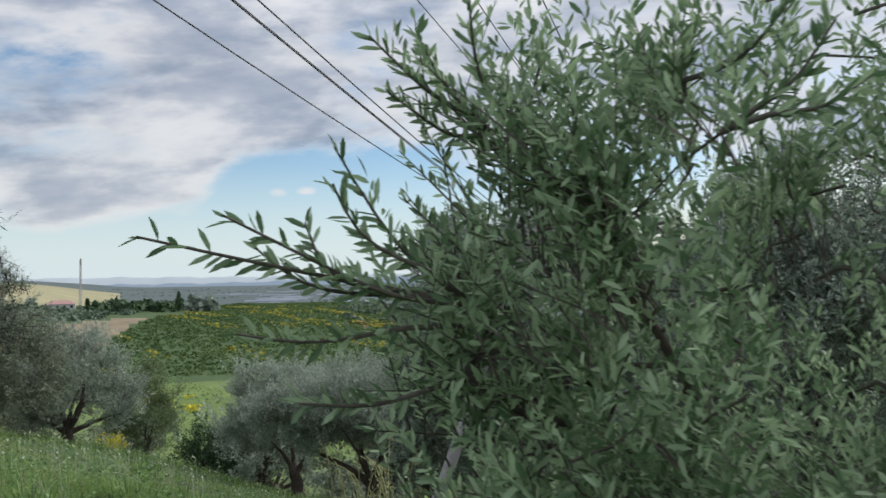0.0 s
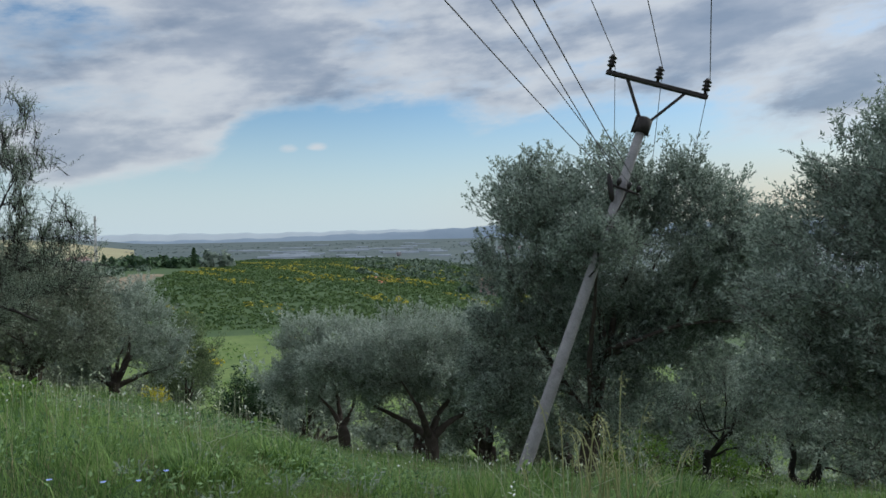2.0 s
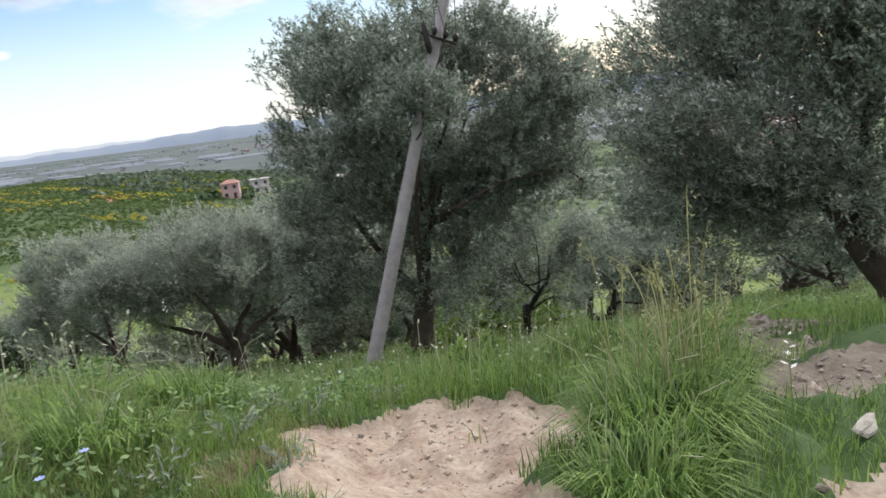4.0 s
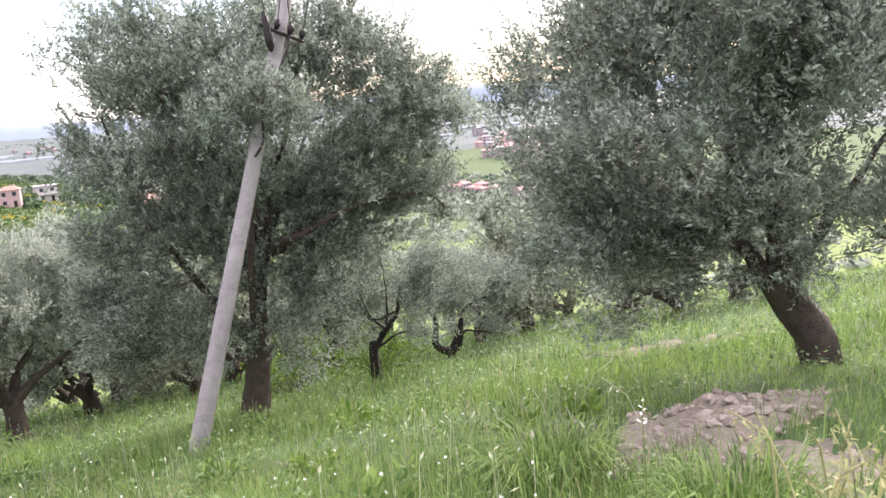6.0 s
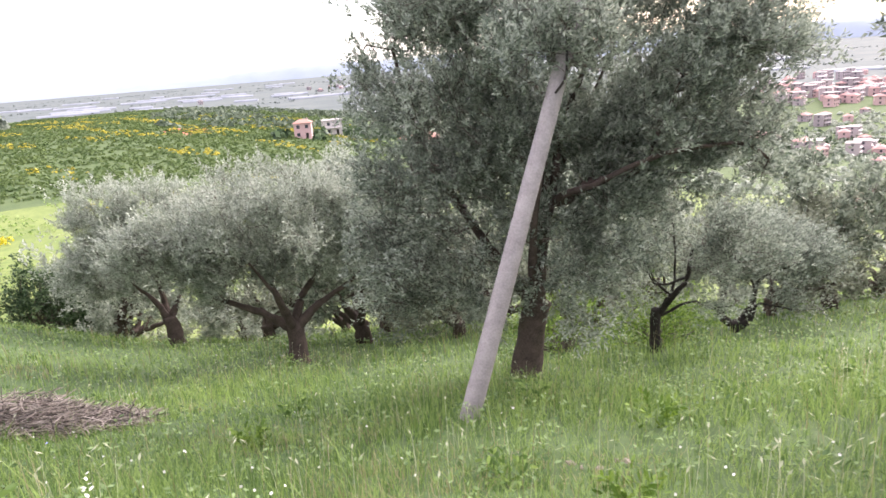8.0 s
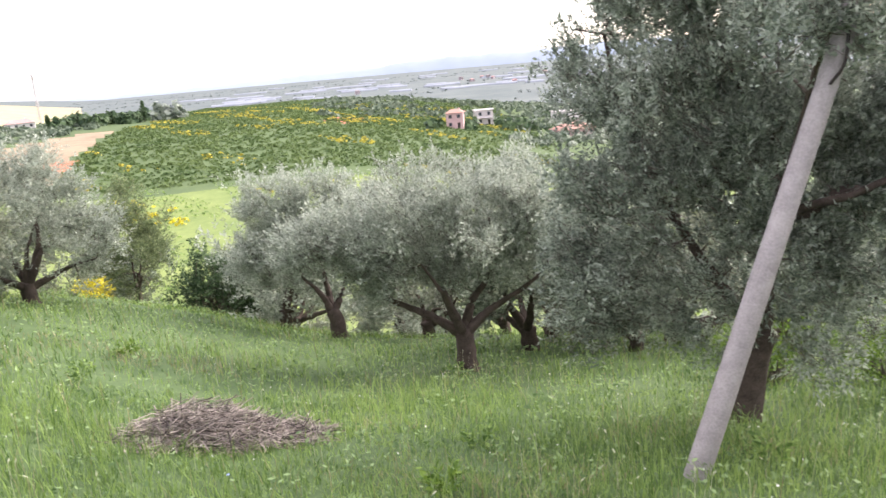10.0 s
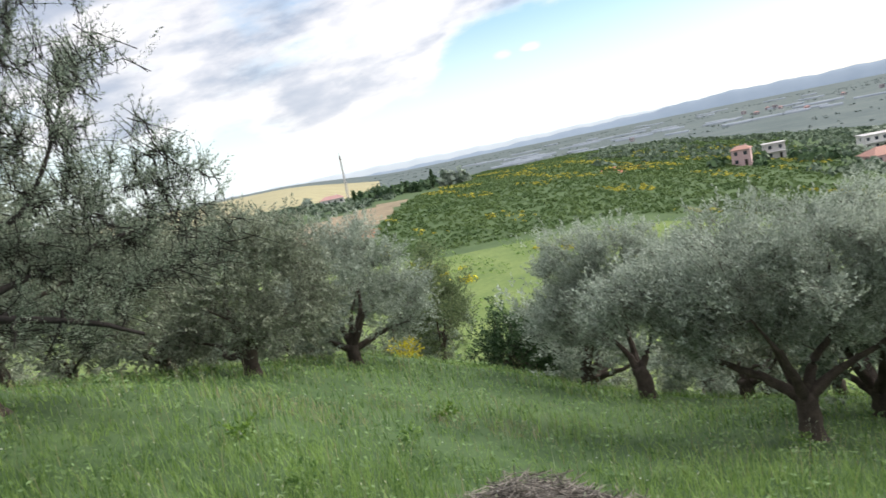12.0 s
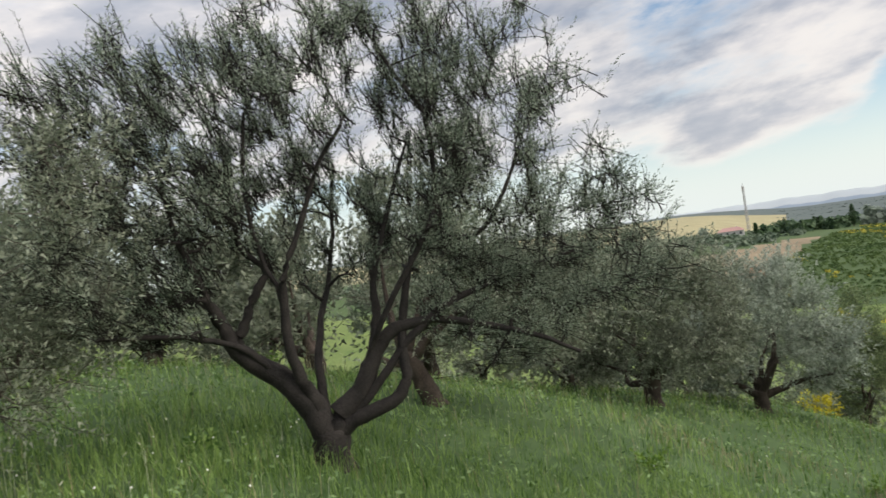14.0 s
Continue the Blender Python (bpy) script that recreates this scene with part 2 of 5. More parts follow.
# random field tones, blued in the base colour to stand for haze
PLAIN_HAZED = material("plain_fields_hazed", (0.06, 0.085, 0.085), (0.125, 0.15, 0.14), 0.95, 0.011, 0)
# blue of the nearer range is aerial haze painted into the base colour
HILLS_HAZED = material("near_range_haze_painted", (0.20, 0.25, 0.31), (0.235, 0.285, 0.345), 1.0, 0.002, 0)
WHITE_WALL = material("white_plaster", (0.52, 0.50, 0.49), (0.70, 0.68, 0.67), 0.85, 0.6, 0.1)
PINK_WALL = material("pink_plaster", (0.47, 0.31, 0.31), (0.59, 0.43, 0.43), 0.85, 0.6, 0.1)
GREY_WALL = material("grey_plaster", (0.44, 0.41, 0.41), (0.58, 0.55, 0.54), 0.85, 0.6, 0.1)
ROOF = material("clay_roof", (0.33, 0.17, 0.135), (0.47, 0.28, 0.23), 0.85, 1.5, 0.3)
# roof and wall colours muted towards lilac, haze over the town painted in
TOWN_ROOF = material("clay_roof_hazed", (0.36, 0.20, 0.185), (0.47, 0.30, 0.275), 0.85, 0.5, 0)
TOWN_WALL = material("plaster_hazed", (0.29, 0.25, 0.265), (0.44, 0.39, 0.40), 0.85, 0.3, 0, "object", 0.5)
GLASS = material("window_glass", (0.03, 0.035, 0.045), (0.07, 0.08, 0.10), 0.12, 1.0, 0)
FILM = material("greenhouse_film", (0.17, 0.20, 0.23), (0.27, 0.30, 0.33), 0.6, 0.05, 0)
MAST_STEEL = material("grey_mast_steel", (0.36, 0.36, 0.37), (0.44, 0.44, 0.45), 0.7, 0.1, 0)
PETAL_WHITE = material("white_petal", (0.70, 0.70, 0.66), (0.86, 0.86, 0.82), 0.7, 5.0, 0)
SEED = material("pale_seed_head", (0.32, 0.36, 0.22), (0.56, 0.58, 0.42), 0.8, 3.0, 0, "island", 0.5, 0.4)
PETAL_BLUE = material("blue_petal", (0.28, 0.36, 0.72), (0.42, 0.50, 0.85), 0.7, 5.0, 0)


# ---- mesh helpers ----
def mesh_of(name, verts, faces, mats, smooth=False, index=None):
    """A mesh from an array of places and an array of equal-sided faces."""
    me = bpy.data.meshes.new(name)
    verts, faces = np.asarray(verts, np.float32), np.asarray(faces, np.int32)
    n, k = faces.shape
    me.vertices.add(len(verts))
    me.vertices.foreach_set("co", verts.ravel())
    me.loops.add(n * k)
    me.loops.foreach_set("vertex_index", faces.ravel())
    me.polygons.add(n)
    me.polygons.foreach_set("loop_start", np.arange(0, n * k, k, dtype=np.int32))
    for m in mats:
        me.materials.append(m)
    if index is not None:
        me.polygons.foreach_set("material_index", np.asarray(index, np.int32))
    if smooth:
        me.polygons.foreach_set("use_smooth", np.ones(n, bool))
    me.update(calc_edges=True)
    return me


def thing(name, label, category, place=(0, 0, 0), group="", kind=""):
    ob = new(name)
    ob.location = place
    return tagged(ob, label, category, group, kind)


def child(name, me, parent, label="", place=(0, 0, 0), kind=""):
    ob = new(name, me)
    ob.parent = parent
    ob.location = place
    return tagged(ob, label, kind=kind)


def part(name, bm, mat, parent, label="", place=(0, 0, 0)):
    me = bpy.data.meshes.new(name)
    bm.to_mesh(me)
    bm.free()
    me.materials.append(mat)
    return child(name, me, parent, label, place)


def box(x0, y0, z0, x1, y1, z1, bevel=0.0):
    bm = bmesh.new()
    bmesh.ops.create_cube(bm, size=1)
    for v in bm.verts:
        v.co = Vector(((x0 + x1) / 2 + v.co.x * (x1 - x0), (y0 + y1) / 2 + v.co.y * (y1 - y0), (z0 + z1) / 2 + v.co.z * (z1 - z0)))
    if bevel:
        bmesh.ops.bevel(bm, geom=bm.edges[:], offset=bevel, segments=1, affect="EDGES")
    return bm


def tube(path, radii, sides=6, lump=0.0, rng=None):
    """Rings of a bent, tapering tube, closed at its end: places and quads."""
    path, radii = np.asarray(path, float), np.asarray(radii, float)
    d = np.gradient(path, axis=0)
    d /= np.linalg.norm(d, axis=1, keepdims=True) + 1e-9
    ref = np.where(np.abs(d[:, 2:3]) > 0.9, [[1.0, 0, 0]], [[0, 0, 1.0]])
    u = np.cross(d, ref)
    u /= np.linalg.norm(u, axis=1, keepdims=True) + 1e-9
    w = np.cross(d, u)
    a = np.arange(sides) / sides * 2 * np.pi
    r = radii[:, None] * np.ones((1, sides))
    if lump and rng is not None:
        r = r * (1 + lump * rng.uniform(-1, 1, r.shape))
    v = path[:, None] + (u[:, None] * np.cos(a)[None, :, None] + w[:, None] * np.sin(a)[None, :, None]) * r[..., None]
    n = len(path)
    i, j = np.meshgrid(np.arange(n - 1), np.arange(sides), indexing="ij")
    f = np.stack([i * sides + j, i * sides + (j + 1) % sides, (i + 1) * sides + (j + 1) % sides, (i + 1) * sides + j], -1).reshape(-1, 4)
    return v.reshape(-1, 3), f


def joined(pieces):
    vs, fs, n = [], [], 0
    for v, f in pieces:
        vs.append(v)
        fs.append(f + n)
        n += len(v)
    return np.concatenate(vs), np.concatenate(fs)


def curve_through(points, n):
    """n places along a smooth line through the given ones."""
    p = np.asarray(points, float)
    p = np.concatenate([[2 * p[0] - p[1]], p, [2 * p[-1] - p[-2]]])
    t = np.linspace(0, len(p) - 3 - 1e-6, n)
    k = t.astype(int)
    s = (t - k)[:, None]
    a, b, c, d = p[k], p[k + 1], p[k + 2], p[k + 3]
    return 0.5 * (2 * b + (c - a) * s + (2 * a - 5 * b + 4 * c - d) * s**2 + (3 * b - 3 * c + d - a) * s**3)


# ---- ground ----
def step(a, b, x):
    t = np.clip((x - a) / (b - a), 0, 1)
    return t * t * (3 - 2 * t)


def ground_height(x, y):
    """Height of the hillside, the valley, the low hill and the plain."""
    x, y = np.asarray(x, float), np.asarray(y, float)
    flat = -0.62 + 0.70 * step(3.4, -0.6, y) - 0.02 * (np.clip(x, -60, 60) + 2.6) + 0.04 * np.maximum(-4 - y, 0)
    yy = np.minimum(y, 70)
    slope = -0.72 - 0.32 * (np.minimum(yy, 15) - 6.9) - 0.28 * np.maximum(yy - 15, 0) - 0.12 * np.maximum(yy - 31, 0)
    slope = slope - 0.07 * (np.clip(x, -60, 60) + 2.6) + 1.7 * step(-4.5, -15.5, x) - 0.8 * step(-15, -30, x)
    h = np.clip(0.5 + 0.5 * (slope - flat) / 0.5, 0, 1)
    near = slope + (flat - slope) * h - 0.5 * h * (1 - h)
    near = near + 0.45 * step(-2.3, -4.2, x) * step(4, 6.5, y) * (1 - step(9.5, 14, y)) * step(-10, -7, x)
    near = near + 0.06 * np.sin(0.9 * x + 0.4 * y) * np.sin(0.7 * y - 0.5 * x + 1)
    near = near - 0.18 * np.exp(-(((x + 11.45) / 2.4) ** 2) - ((y - 12.7) / 2.4) ** 2)
    d, az = np.hypot(x, y), np.degrees(np.arctan2(-x, y))
    v = -24 - 0.13 * np.clip(x, -20, 290)
    v = v + (-60 - v) * step(480, 900, d)
    plateau = step(21, 31, az) * step(180, 340, d) * (1 - step(75, 100, az))
    hill = 4.8 * step(-5, -80, x) * step(165, 315, y) * (1 - step(380, 800, y))
    far = v + (-14.0 - v) * plateau + hill * (1 - plateau)
    far = far + 0.5 * np.sin(x / 17) * np.sin(y / 23 + x / 41) * step(150, 260, d)
    w = step(30, 100, np.hypot(x + 3, y - 6)) * step(0, 30, y)
    return near + (far - near) * w


def ground_at(x, y):
    return float(ground_height(x, y))


BARE = [(-2.2, 6.75, 0.62, 0.6, 0.3), (-2.5, 5.9, 0.55, 0.9, 0.25), (-2.85, 5.0, 0.45, 0.8, 0.2), (-1.75, 6.5, 0.55, 0.45, 0.0),
        (1.5, 8.5, 1.15, 0.75, 0.2), (0.55, 7.3, 0.7, 0.5, 0.4), (0.35, 6.3, 0.7, 0.4, 0.1), (-0.75, 4.75, 0.6, 0.32, 0.0),
        (7.4, 13.9, 1.6, 0.6, -0.9), (-2.2, 6.2, 0.55, 0.45, 0.0), (4.9, 12.6, 0.8, 0.4, 0.3)]


def bareness(x, y):
    """1 inside the bare patches of soil, 0 in the grass."""
    x, y = np.asarray(x, float), np.asarray(y, float)
    wob = 0.18 * np.sin(5.1 * x + 2.3 * y) + 0.14 * np.sin(9.7 * y - 6.1 * x) + 0.10 * np.sin(17 * x + 13 * y)
    out = np.zeros_like(x)
    for cx, cy, rx, ry, turn in BARE:
        c, s = np.cos(turn), np.sin(turn)
        u, v = (x - cx) * c + (y - cy) * s, -(x - cx) * s + (y - cy) * c
        out = np.maximum(out, 1.35 - np.sqrt((u / rx) ** 2 + (v / ry) ** 2) + wob)
    return np.clip((out - 0.2) / 0.3, 0, 1)


def surface(x, y):
    """The ground as it is trodden: ruts, the hollow in the bare soil, grit."""
    bare = bareness(x, y)
    rough = 0.035 * np.sin(7 * x + 3 * y) * np.sin(6 * y - 4 * x) + 0.02 * np.sin(19 * x - 11 * y)
    grit = 0.009 * np.sin(17 * x + 9 * y) * np.sin(21 * y - 8 * x + 2 * np.sin(7 * x)) + 0.006 * np.sin(47 * x - 13 * y) * np.sin(39 * y + 17 * x)
    pit = np.exp(-((x + 2.15) / 0.55) ** 2 - ((y - 6.35) / 0.5) ** 2)
    fade = step(40, 30, np.hypot(x + 3, y - 6))
    heap = 0.16 * np.exp(-((x - 1.6) / 0.8) ** 2 - ((y - 8.6) / 0.6) ** 2) * (1 + 0.5 * np.sin(4.1 * x) * np.sin(5.3 * y))
    return ground_height(x, y) + fade * (rough - 0.05 * bare + grit * bare - 0.16 * pit + heap)


def heath_end(d):
    """The bearing at which the heath of the low hill gives way to the sandy field."""
    return 21.6 + (330 - d) * 0.036


def sand_end(ang):
    return 345 - 7 * np.maximum(ang - 22.4, 0) - 12 * np.maximum(ang - 29, 0)


def build_ground():
    az = np.radians(np.concatenate([np.arange(-80, 112, 0.6), np.arange(112, 280, 1.2)]))
    radii = np.concatenate([[0.0], 0.12 * 1.027 ** np.arange(192), 20 * 1.045 ** np.arange(126)])
    radii = radii[radii < 4900]
    a, r = np.meshgrid(az, radii)
    x, y = -3 - np.sin(a) * r, 6 + np.cos(a) * r
    z = ground_height(x, y)
    z = np.where(r < 40, surface(x, y), z)
    nr, na = x.shape
    i, j = np.meshgrid(np.arange(nr - 1), np.arange(na), indexing="ij")
    f = np.stack([i * na + j, i * na + (j + 1) % na, (i + 1) * na + (j + 1) % na, (i + 1) * na + j], -1).reshape(-1, 4)
    verts = np.stack([x, y, z], -1).reshape(-1, 3)
    c = verts[f].mean(1)
    cx, cy = c[:, 0], c[:, 1]
    d, ang = np.hypot(cx, cy), np.degrees(np.arctan2(-cx, cy))
    wave = 6 * np.sin(cx / 13) + 5 * np.sin(cy / 19 + cx / 31)
    zone = np.zeros(len(c), int)
    zone[(bareness(cx, cy) > 0.22) & (d < 40)] = 1
    zone[(zone == 1) & ((cx > -0.3) | (cy > 10))] = 8
    zone[(d > 70) & (cy > 0)] = 2
    heath = (cy + wave > 172 + 0.05 * cx) & (d < 900) & (ang > -70) & (ang < 80)
    zone[heath] = 3
    sand = (ang > heath_end(d)) & (ang < 31.5) & (d + 0.4 * wave > 205 + 9.5 * np.maximum(ang - 26, 0)) & (d + 0.4 * wave < sand_end(ang))
    zone[sand] = 4
    zone[(ang > 23) & (ang < 60) & (d > 500) & (d < 2600)] = 5
    zone[(np.hypot(cx + 34, (cy - 318) / 1.6) + 0.4 * wave < 9)] = 6
    zone[(np.hypot(cx + 104, (cy - 219) / 2.0) + 0.3 * wave < 5)] = 6
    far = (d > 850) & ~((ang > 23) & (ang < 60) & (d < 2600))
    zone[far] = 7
    me = mesh_of("ground", verts, f, [TURF, SOIL, FIELD, HEATH, SAND, OCHRE, RED_SOIL, PLAIN_HAZED, DARK_SOIL], True, zone)
    tagged(new("ground", me), "grassy hillside falling to a green valley and a wide plain", "ground", kind="structure")


build_ground()


def build_far_hills():
    """Two ranges at the edge of the plain, with the air's haze put into their colour."""
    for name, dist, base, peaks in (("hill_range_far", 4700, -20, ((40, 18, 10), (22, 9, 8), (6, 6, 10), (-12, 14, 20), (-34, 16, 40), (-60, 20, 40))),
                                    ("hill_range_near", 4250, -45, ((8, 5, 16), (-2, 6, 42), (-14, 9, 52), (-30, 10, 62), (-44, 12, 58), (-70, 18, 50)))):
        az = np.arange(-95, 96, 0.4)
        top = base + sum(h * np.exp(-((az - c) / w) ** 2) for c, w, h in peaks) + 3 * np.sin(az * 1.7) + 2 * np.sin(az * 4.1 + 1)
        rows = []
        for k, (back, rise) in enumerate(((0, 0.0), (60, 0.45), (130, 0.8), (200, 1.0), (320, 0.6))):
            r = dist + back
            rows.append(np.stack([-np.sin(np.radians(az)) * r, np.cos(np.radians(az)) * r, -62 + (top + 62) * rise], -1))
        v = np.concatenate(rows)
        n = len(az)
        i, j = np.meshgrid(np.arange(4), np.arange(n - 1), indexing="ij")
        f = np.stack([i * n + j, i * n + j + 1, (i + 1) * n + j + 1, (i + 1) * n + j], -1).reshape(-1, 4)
        tagged(new(name, mesh_of(name, v, f, [FAR_RANGE_HAZED if dist > 4500 else HILLS_HAZED], True)), "hills at the edge of the plain, haze painted into their blue", "hills", kind="structure")


build_far_hills()


# ---- trees ----
def leaves_on(origin, heading, length, n_leaf, leaf_len, leaf_wide, rng, fold=False):
    """Leaves set along twigs: arrays of places and faces. One row of origin, heading and length for each twig."""
    m = len(origin)
    s = (np.arange(n_leaf)[None, :] + rng.uniform(0.2, 0.9, (m, n_leaf))) / n_leaf
    base = origin[:, None] + heading[:, None] * (s * length[:, None])[..., None]
    side = rng.normal(size=(m, n_leaf, 3))
    side -= (side * heading[:, None]).sum(-1, keepdims=True) * heading[:, None]
    side /= np.linalg.norm(side, axis=-1, keepdims=True) + 1e-9
    d = heading[:, None] * rng.uniform(0.45, 1.0, (m, n_leaf, 1)) + side * rng.uniform(0.5, 0.9, (m, n_leaf, 1))
    d /= np.linalg.norm(d, axis=-1, keepdims=True)
    up = rng.normal(size=d.shape) + np.array([0, 0, 0.7])
    w = np.cross(d, up)
    w /= np.linalg.norm(w, axis=-1, keepdims=True) + 1e-9
    size = rng.uniform(0.65, 1.15, (m, n_leaf, 1))
    ll, ww = leaf_len * size, leaf_wide * size
    tip = base + d * ll
    if not fold:
        low = base + d * ll * 0.25
        v = np.stack([low + w * ww * 0.5, tip, low - w * ww * 0.5], 2).reshape(-1, 3)
        return v, np.arange(len(v)).reshape(-1, 3)
    nrm = np.cross(w, d)
    a, b = base + d * ll * 0.28, base + d * ll * 0.68
    bend = nrm * ll * 0.06
    v = np.stack([base, a + w * ww * 0.42 + bend, b + w * ww * 0.46 + bend, tip, b - w * ww * 0.46 + bend, a - w * ww * 0.42 + bend], 2).reshape(-1, 3)
    k = np.arange(0, len(v), 6)[:, None]
    f = np.concatenate([k + np.array([[0, 1, 2, 3]]), k + np.array([[0, 3, 4, 5]])])
    return v, f


def wobble(a, b, n, bend, rng):
    """A crooked line from a to b."""
    t = np.linspace(0, 1, n)[:, None]
    p = a + (b - a) * t
    span = np.linalg.norm(b - a)
    for k in (1, 2):
        p = p + np.sin(np.pi * t * k) * rng.normal(size=3) * bend * span / k
    return p


def olive_tree(x, y, label, trunk, limbs, lobes, clumps, twigs, leaf, seed, leaf_mat=None, bark=None, name="olive_tree",
               upright=0.3, group="olive trees", twig_len=0.34, n_leaf=12, fold=False, clump_size=0.42, shell=0.55, wide=0.33, shoots=(), limb_r=0.62, puff=0.5, twig_w=1.0,
               face=(1.0, 0.0), follow=0.5):
    """trunk: (height, base radius, lean x, lean y); limbs: lists of places from the fork; lobes: (centre, radii) of the crown, all from the foot;
    face: where the tree's own x axis points; follow: the share of twigs that grow along the boughs."""
    rng = np.random.default_rng(seed)
    leaf_mat, bark = leaf_mat or LEAF, bark or BARK
    z = ground_at(x, y) - 0.08
    tree = thing(name, label, "tree", (x, y, z), group)
    h, r0, lx, ly = trunk
    swing = np.array([[face[0], face[1], 0], [-face[1], face[0], 0], [0, 0, 1.0]])
    fork = np.array([lx, ly, h])
    path = curve_through([(0, 0, 0), (lx * 0.25 + rng.normal() * 0.03, ly * 0.3, h * 0.45), fork, fork + np.array([lx * 0.2, ly * 0.2, 0.08])], 9)
    flare = np.array([1.35, 1.08, 0.98, 0.95, 0.92, 0.9, 0.86, 0.66, 0.05]) * r0
    stem = child("trunk", mesh_of("trunk", *tube(path, flare, 12, 0.15, rng), [bark], True), tree, "gnarled grey-brown trunk")
    nodes, node_r = [], []
    weight = np.array([lobe[2] if len(lobe) > 2 else 1.0 for lobe in lobes])
    lobes = [(np.array(lobe[0], float), np.array(lobe[1], float)) for lobe in lobes]
    thick = [limb[-1] if isinstance(limb[-1], float) else limb_r for limb in limbs]
    limbs = [[np.array(p, float) @ swing for p in limb if not isinstance(p, float)] for limb in limbs]
    if not limbs:
        limbs = []
        for k, (c, r) in enumerate(lobes):
            for _ in range(2 if len(lobes) > 1 else 4):
                tip = c @ swing + rng.uniform(-0.6, 0.6, 3) * r
                limbs.append([fork + (tip - fork) * 0.5 + rng.normal(size=3) * 0.15, tip])
                thick.append(limb_r)
    for limb, share in zip(limbs, thick):
        pts = [fork - np.array([0, 0, 0.12])] + limb
        line = curve_through(pts, 6 + 4 * len(limb))
        line[1:] += rng.normal(size=(len(line) - 1, 3)) * min(0.018, 0.16 / len(line))
        rad = r0 * (0.10 + (share - 0.10) * np.linspace(1, 0, len(line)) ** 1.35)
        child("limb", mesh_of("limb", *tube(line, rad, 8, 0.10, rng), [bark], True), stem)
        nodes.append(line[len(line) // 4:])
        node_r.append(rad[len(line) // 4:])
    nodes, node_r = np.concatenate(nodes), np.concatenate(node_r)
    # clump centres inside the lobes, most of them towards the outside
    vol = weight * np.array([np.prod(r) for _, r in lobes]) ** 0.75
    total, clumps = clumps, max(8, clumps // 7) if puff else clumps
    pick = rng.choice(len(lobes), clumps, p=vol / vol.sum())
    d = rng.normal(size=(clumps, 3))
    d /= np.linalg.norm(d, axis=1, keepdims=True)
    rad = shell + (1 - shell) * rng.uniform(0, 1, (clumps, 1)) ** 0.6
    rad *= 1 + 0.13 * np.sin(5 * d[:, :1] + seed) * np.sin(4 * d[:, 1:2] + 2 * d[:, 2:3] + seed)
    inner = rng.uniform(0, 1, (clumps, 1)) < 0.22
    rad = np.where(inner, rng.uniform(0.25, 0.8, (clumps, 1)), rad)
    centre = (np.array([lobes[k][0] for k in pick]) + d * rad * np.array([lobes[k][1] for k in pick])) @ swing
    if puff:
        # clumps gather in rounded puffs with gaps between
        big = puff * rng.uniform(0.65, 1.25, clumps)
        home = rng.choice(clumps, total, p=big**2 / (big**2).sum())
        off = rng.normal(size=(total, 3))
        off /= np.linalg.norm(off, axis=1, keepdims=True)
        centre = centre[home] + off * (big[home] * rng.uniform(0.2, 1.0, total) ** 0.5)[:, None] * np.array([1, 1, 0.8])
    floor = ground_height(x + centre[:, 0], y + centre[:, 1]) - z + 0.35
    centre = centre[centre[:, 2] > floor]
    # main boughs: the first part of the clumps are joined to the limbs, the rest to those
    boughs = np.zeros((len(centre), 6, 3))
    wood, order = [], np.argsort(((centre - fork) ** 2).sum(1))
    for k, i in enumerate(order):
        c = centre[i]
        cost = np.linalg.norm(nodes - c, axis=1) + 0.35 * np.maximum(0, nodes[:, 2] - c[2])
        j = int(np.argmin(cost))
        n = 6 if k % 3 == 0 else 4
        line = wobble(nodes[j], c, n, 0.10, rng)
        span = np.linalg.norm(c - nodes[j])
        line[1:-1, 2] += 0.10 * span * upright
        r = min(node_r[j] * 0.7, (0.012 + 0.02 * span) * twig_w)
        rr = np.linspace(r, 0.006, n)
        wood.append(tube(line, rr, 5 if r > 0.02 else 3))
        boughs[i] = line if n == 6 else line[[0, 1, 1, 2, 2, 3]]
        if k % 2 == 0:
            nodes, node_r = np.concatenate([nodes, line[1:-1]]), np.concatenate([node_r, rr[1:-1]])
    # twigs with leaves
    m = len(centre) * twigs
    out = np.repeat(centre - (fork + np.array([0, 0, 0.6])), twigs, 0)
    out /= np.linalg.norm(out, axis=1, keepdims=True) + 1e-9
    head = out * 0.75 + rng.normal(size=(m, 3)) * 0.62 + np.array([0, 0, upright])
    head /= np.linalg.norm(head, axis=1, keepdims=True)
    origin = np.repeat(centre, twigs, 0) + np.clip(rng.normal(size=(m, 3)), -1.5, 1.5) * clump_size * 0.5
    along = np.where(rng.uniform(0, 1, m) < follow)[0]
    knot = rng.integers(2, 6, len(along))
    owner, slide = along // twigs, rng.uniform(0, 1, (len(along), 1))
    origin[along] = boughs[owner, knot] * slide + boughs[owner, knot - 1] * (1 - slide)
    length = twig_len * rng.uniform(0.6, 1.3, m)
    e = origin + head * length[:, None]
    s = head * 0 + np.array([0.003, 0.0015, 0.003]) * twig_w
    v = np.stack([origin - head * 0.12 - s, origin - head * 0.12 + s, e + s * 0.4, e - s * 0.4], 1).reshape(-1, 3)[: 4 * (m // 2 if twig_w < 1.2 else m)]
    wood.append((v, np.arange(len(v)).reshape(-1, 4)))
    extra = []
    for tip in shoots:
        tip = np.array(tip, float)
        j = int(np.argmin(np.linalg.norm(nodes - tip, axis=1) + 0.6 * np.maximum(0, nodes[:, 2] - tip[2])))
        line = wobble(nodes[j], tip, 9, 0.05, rng)
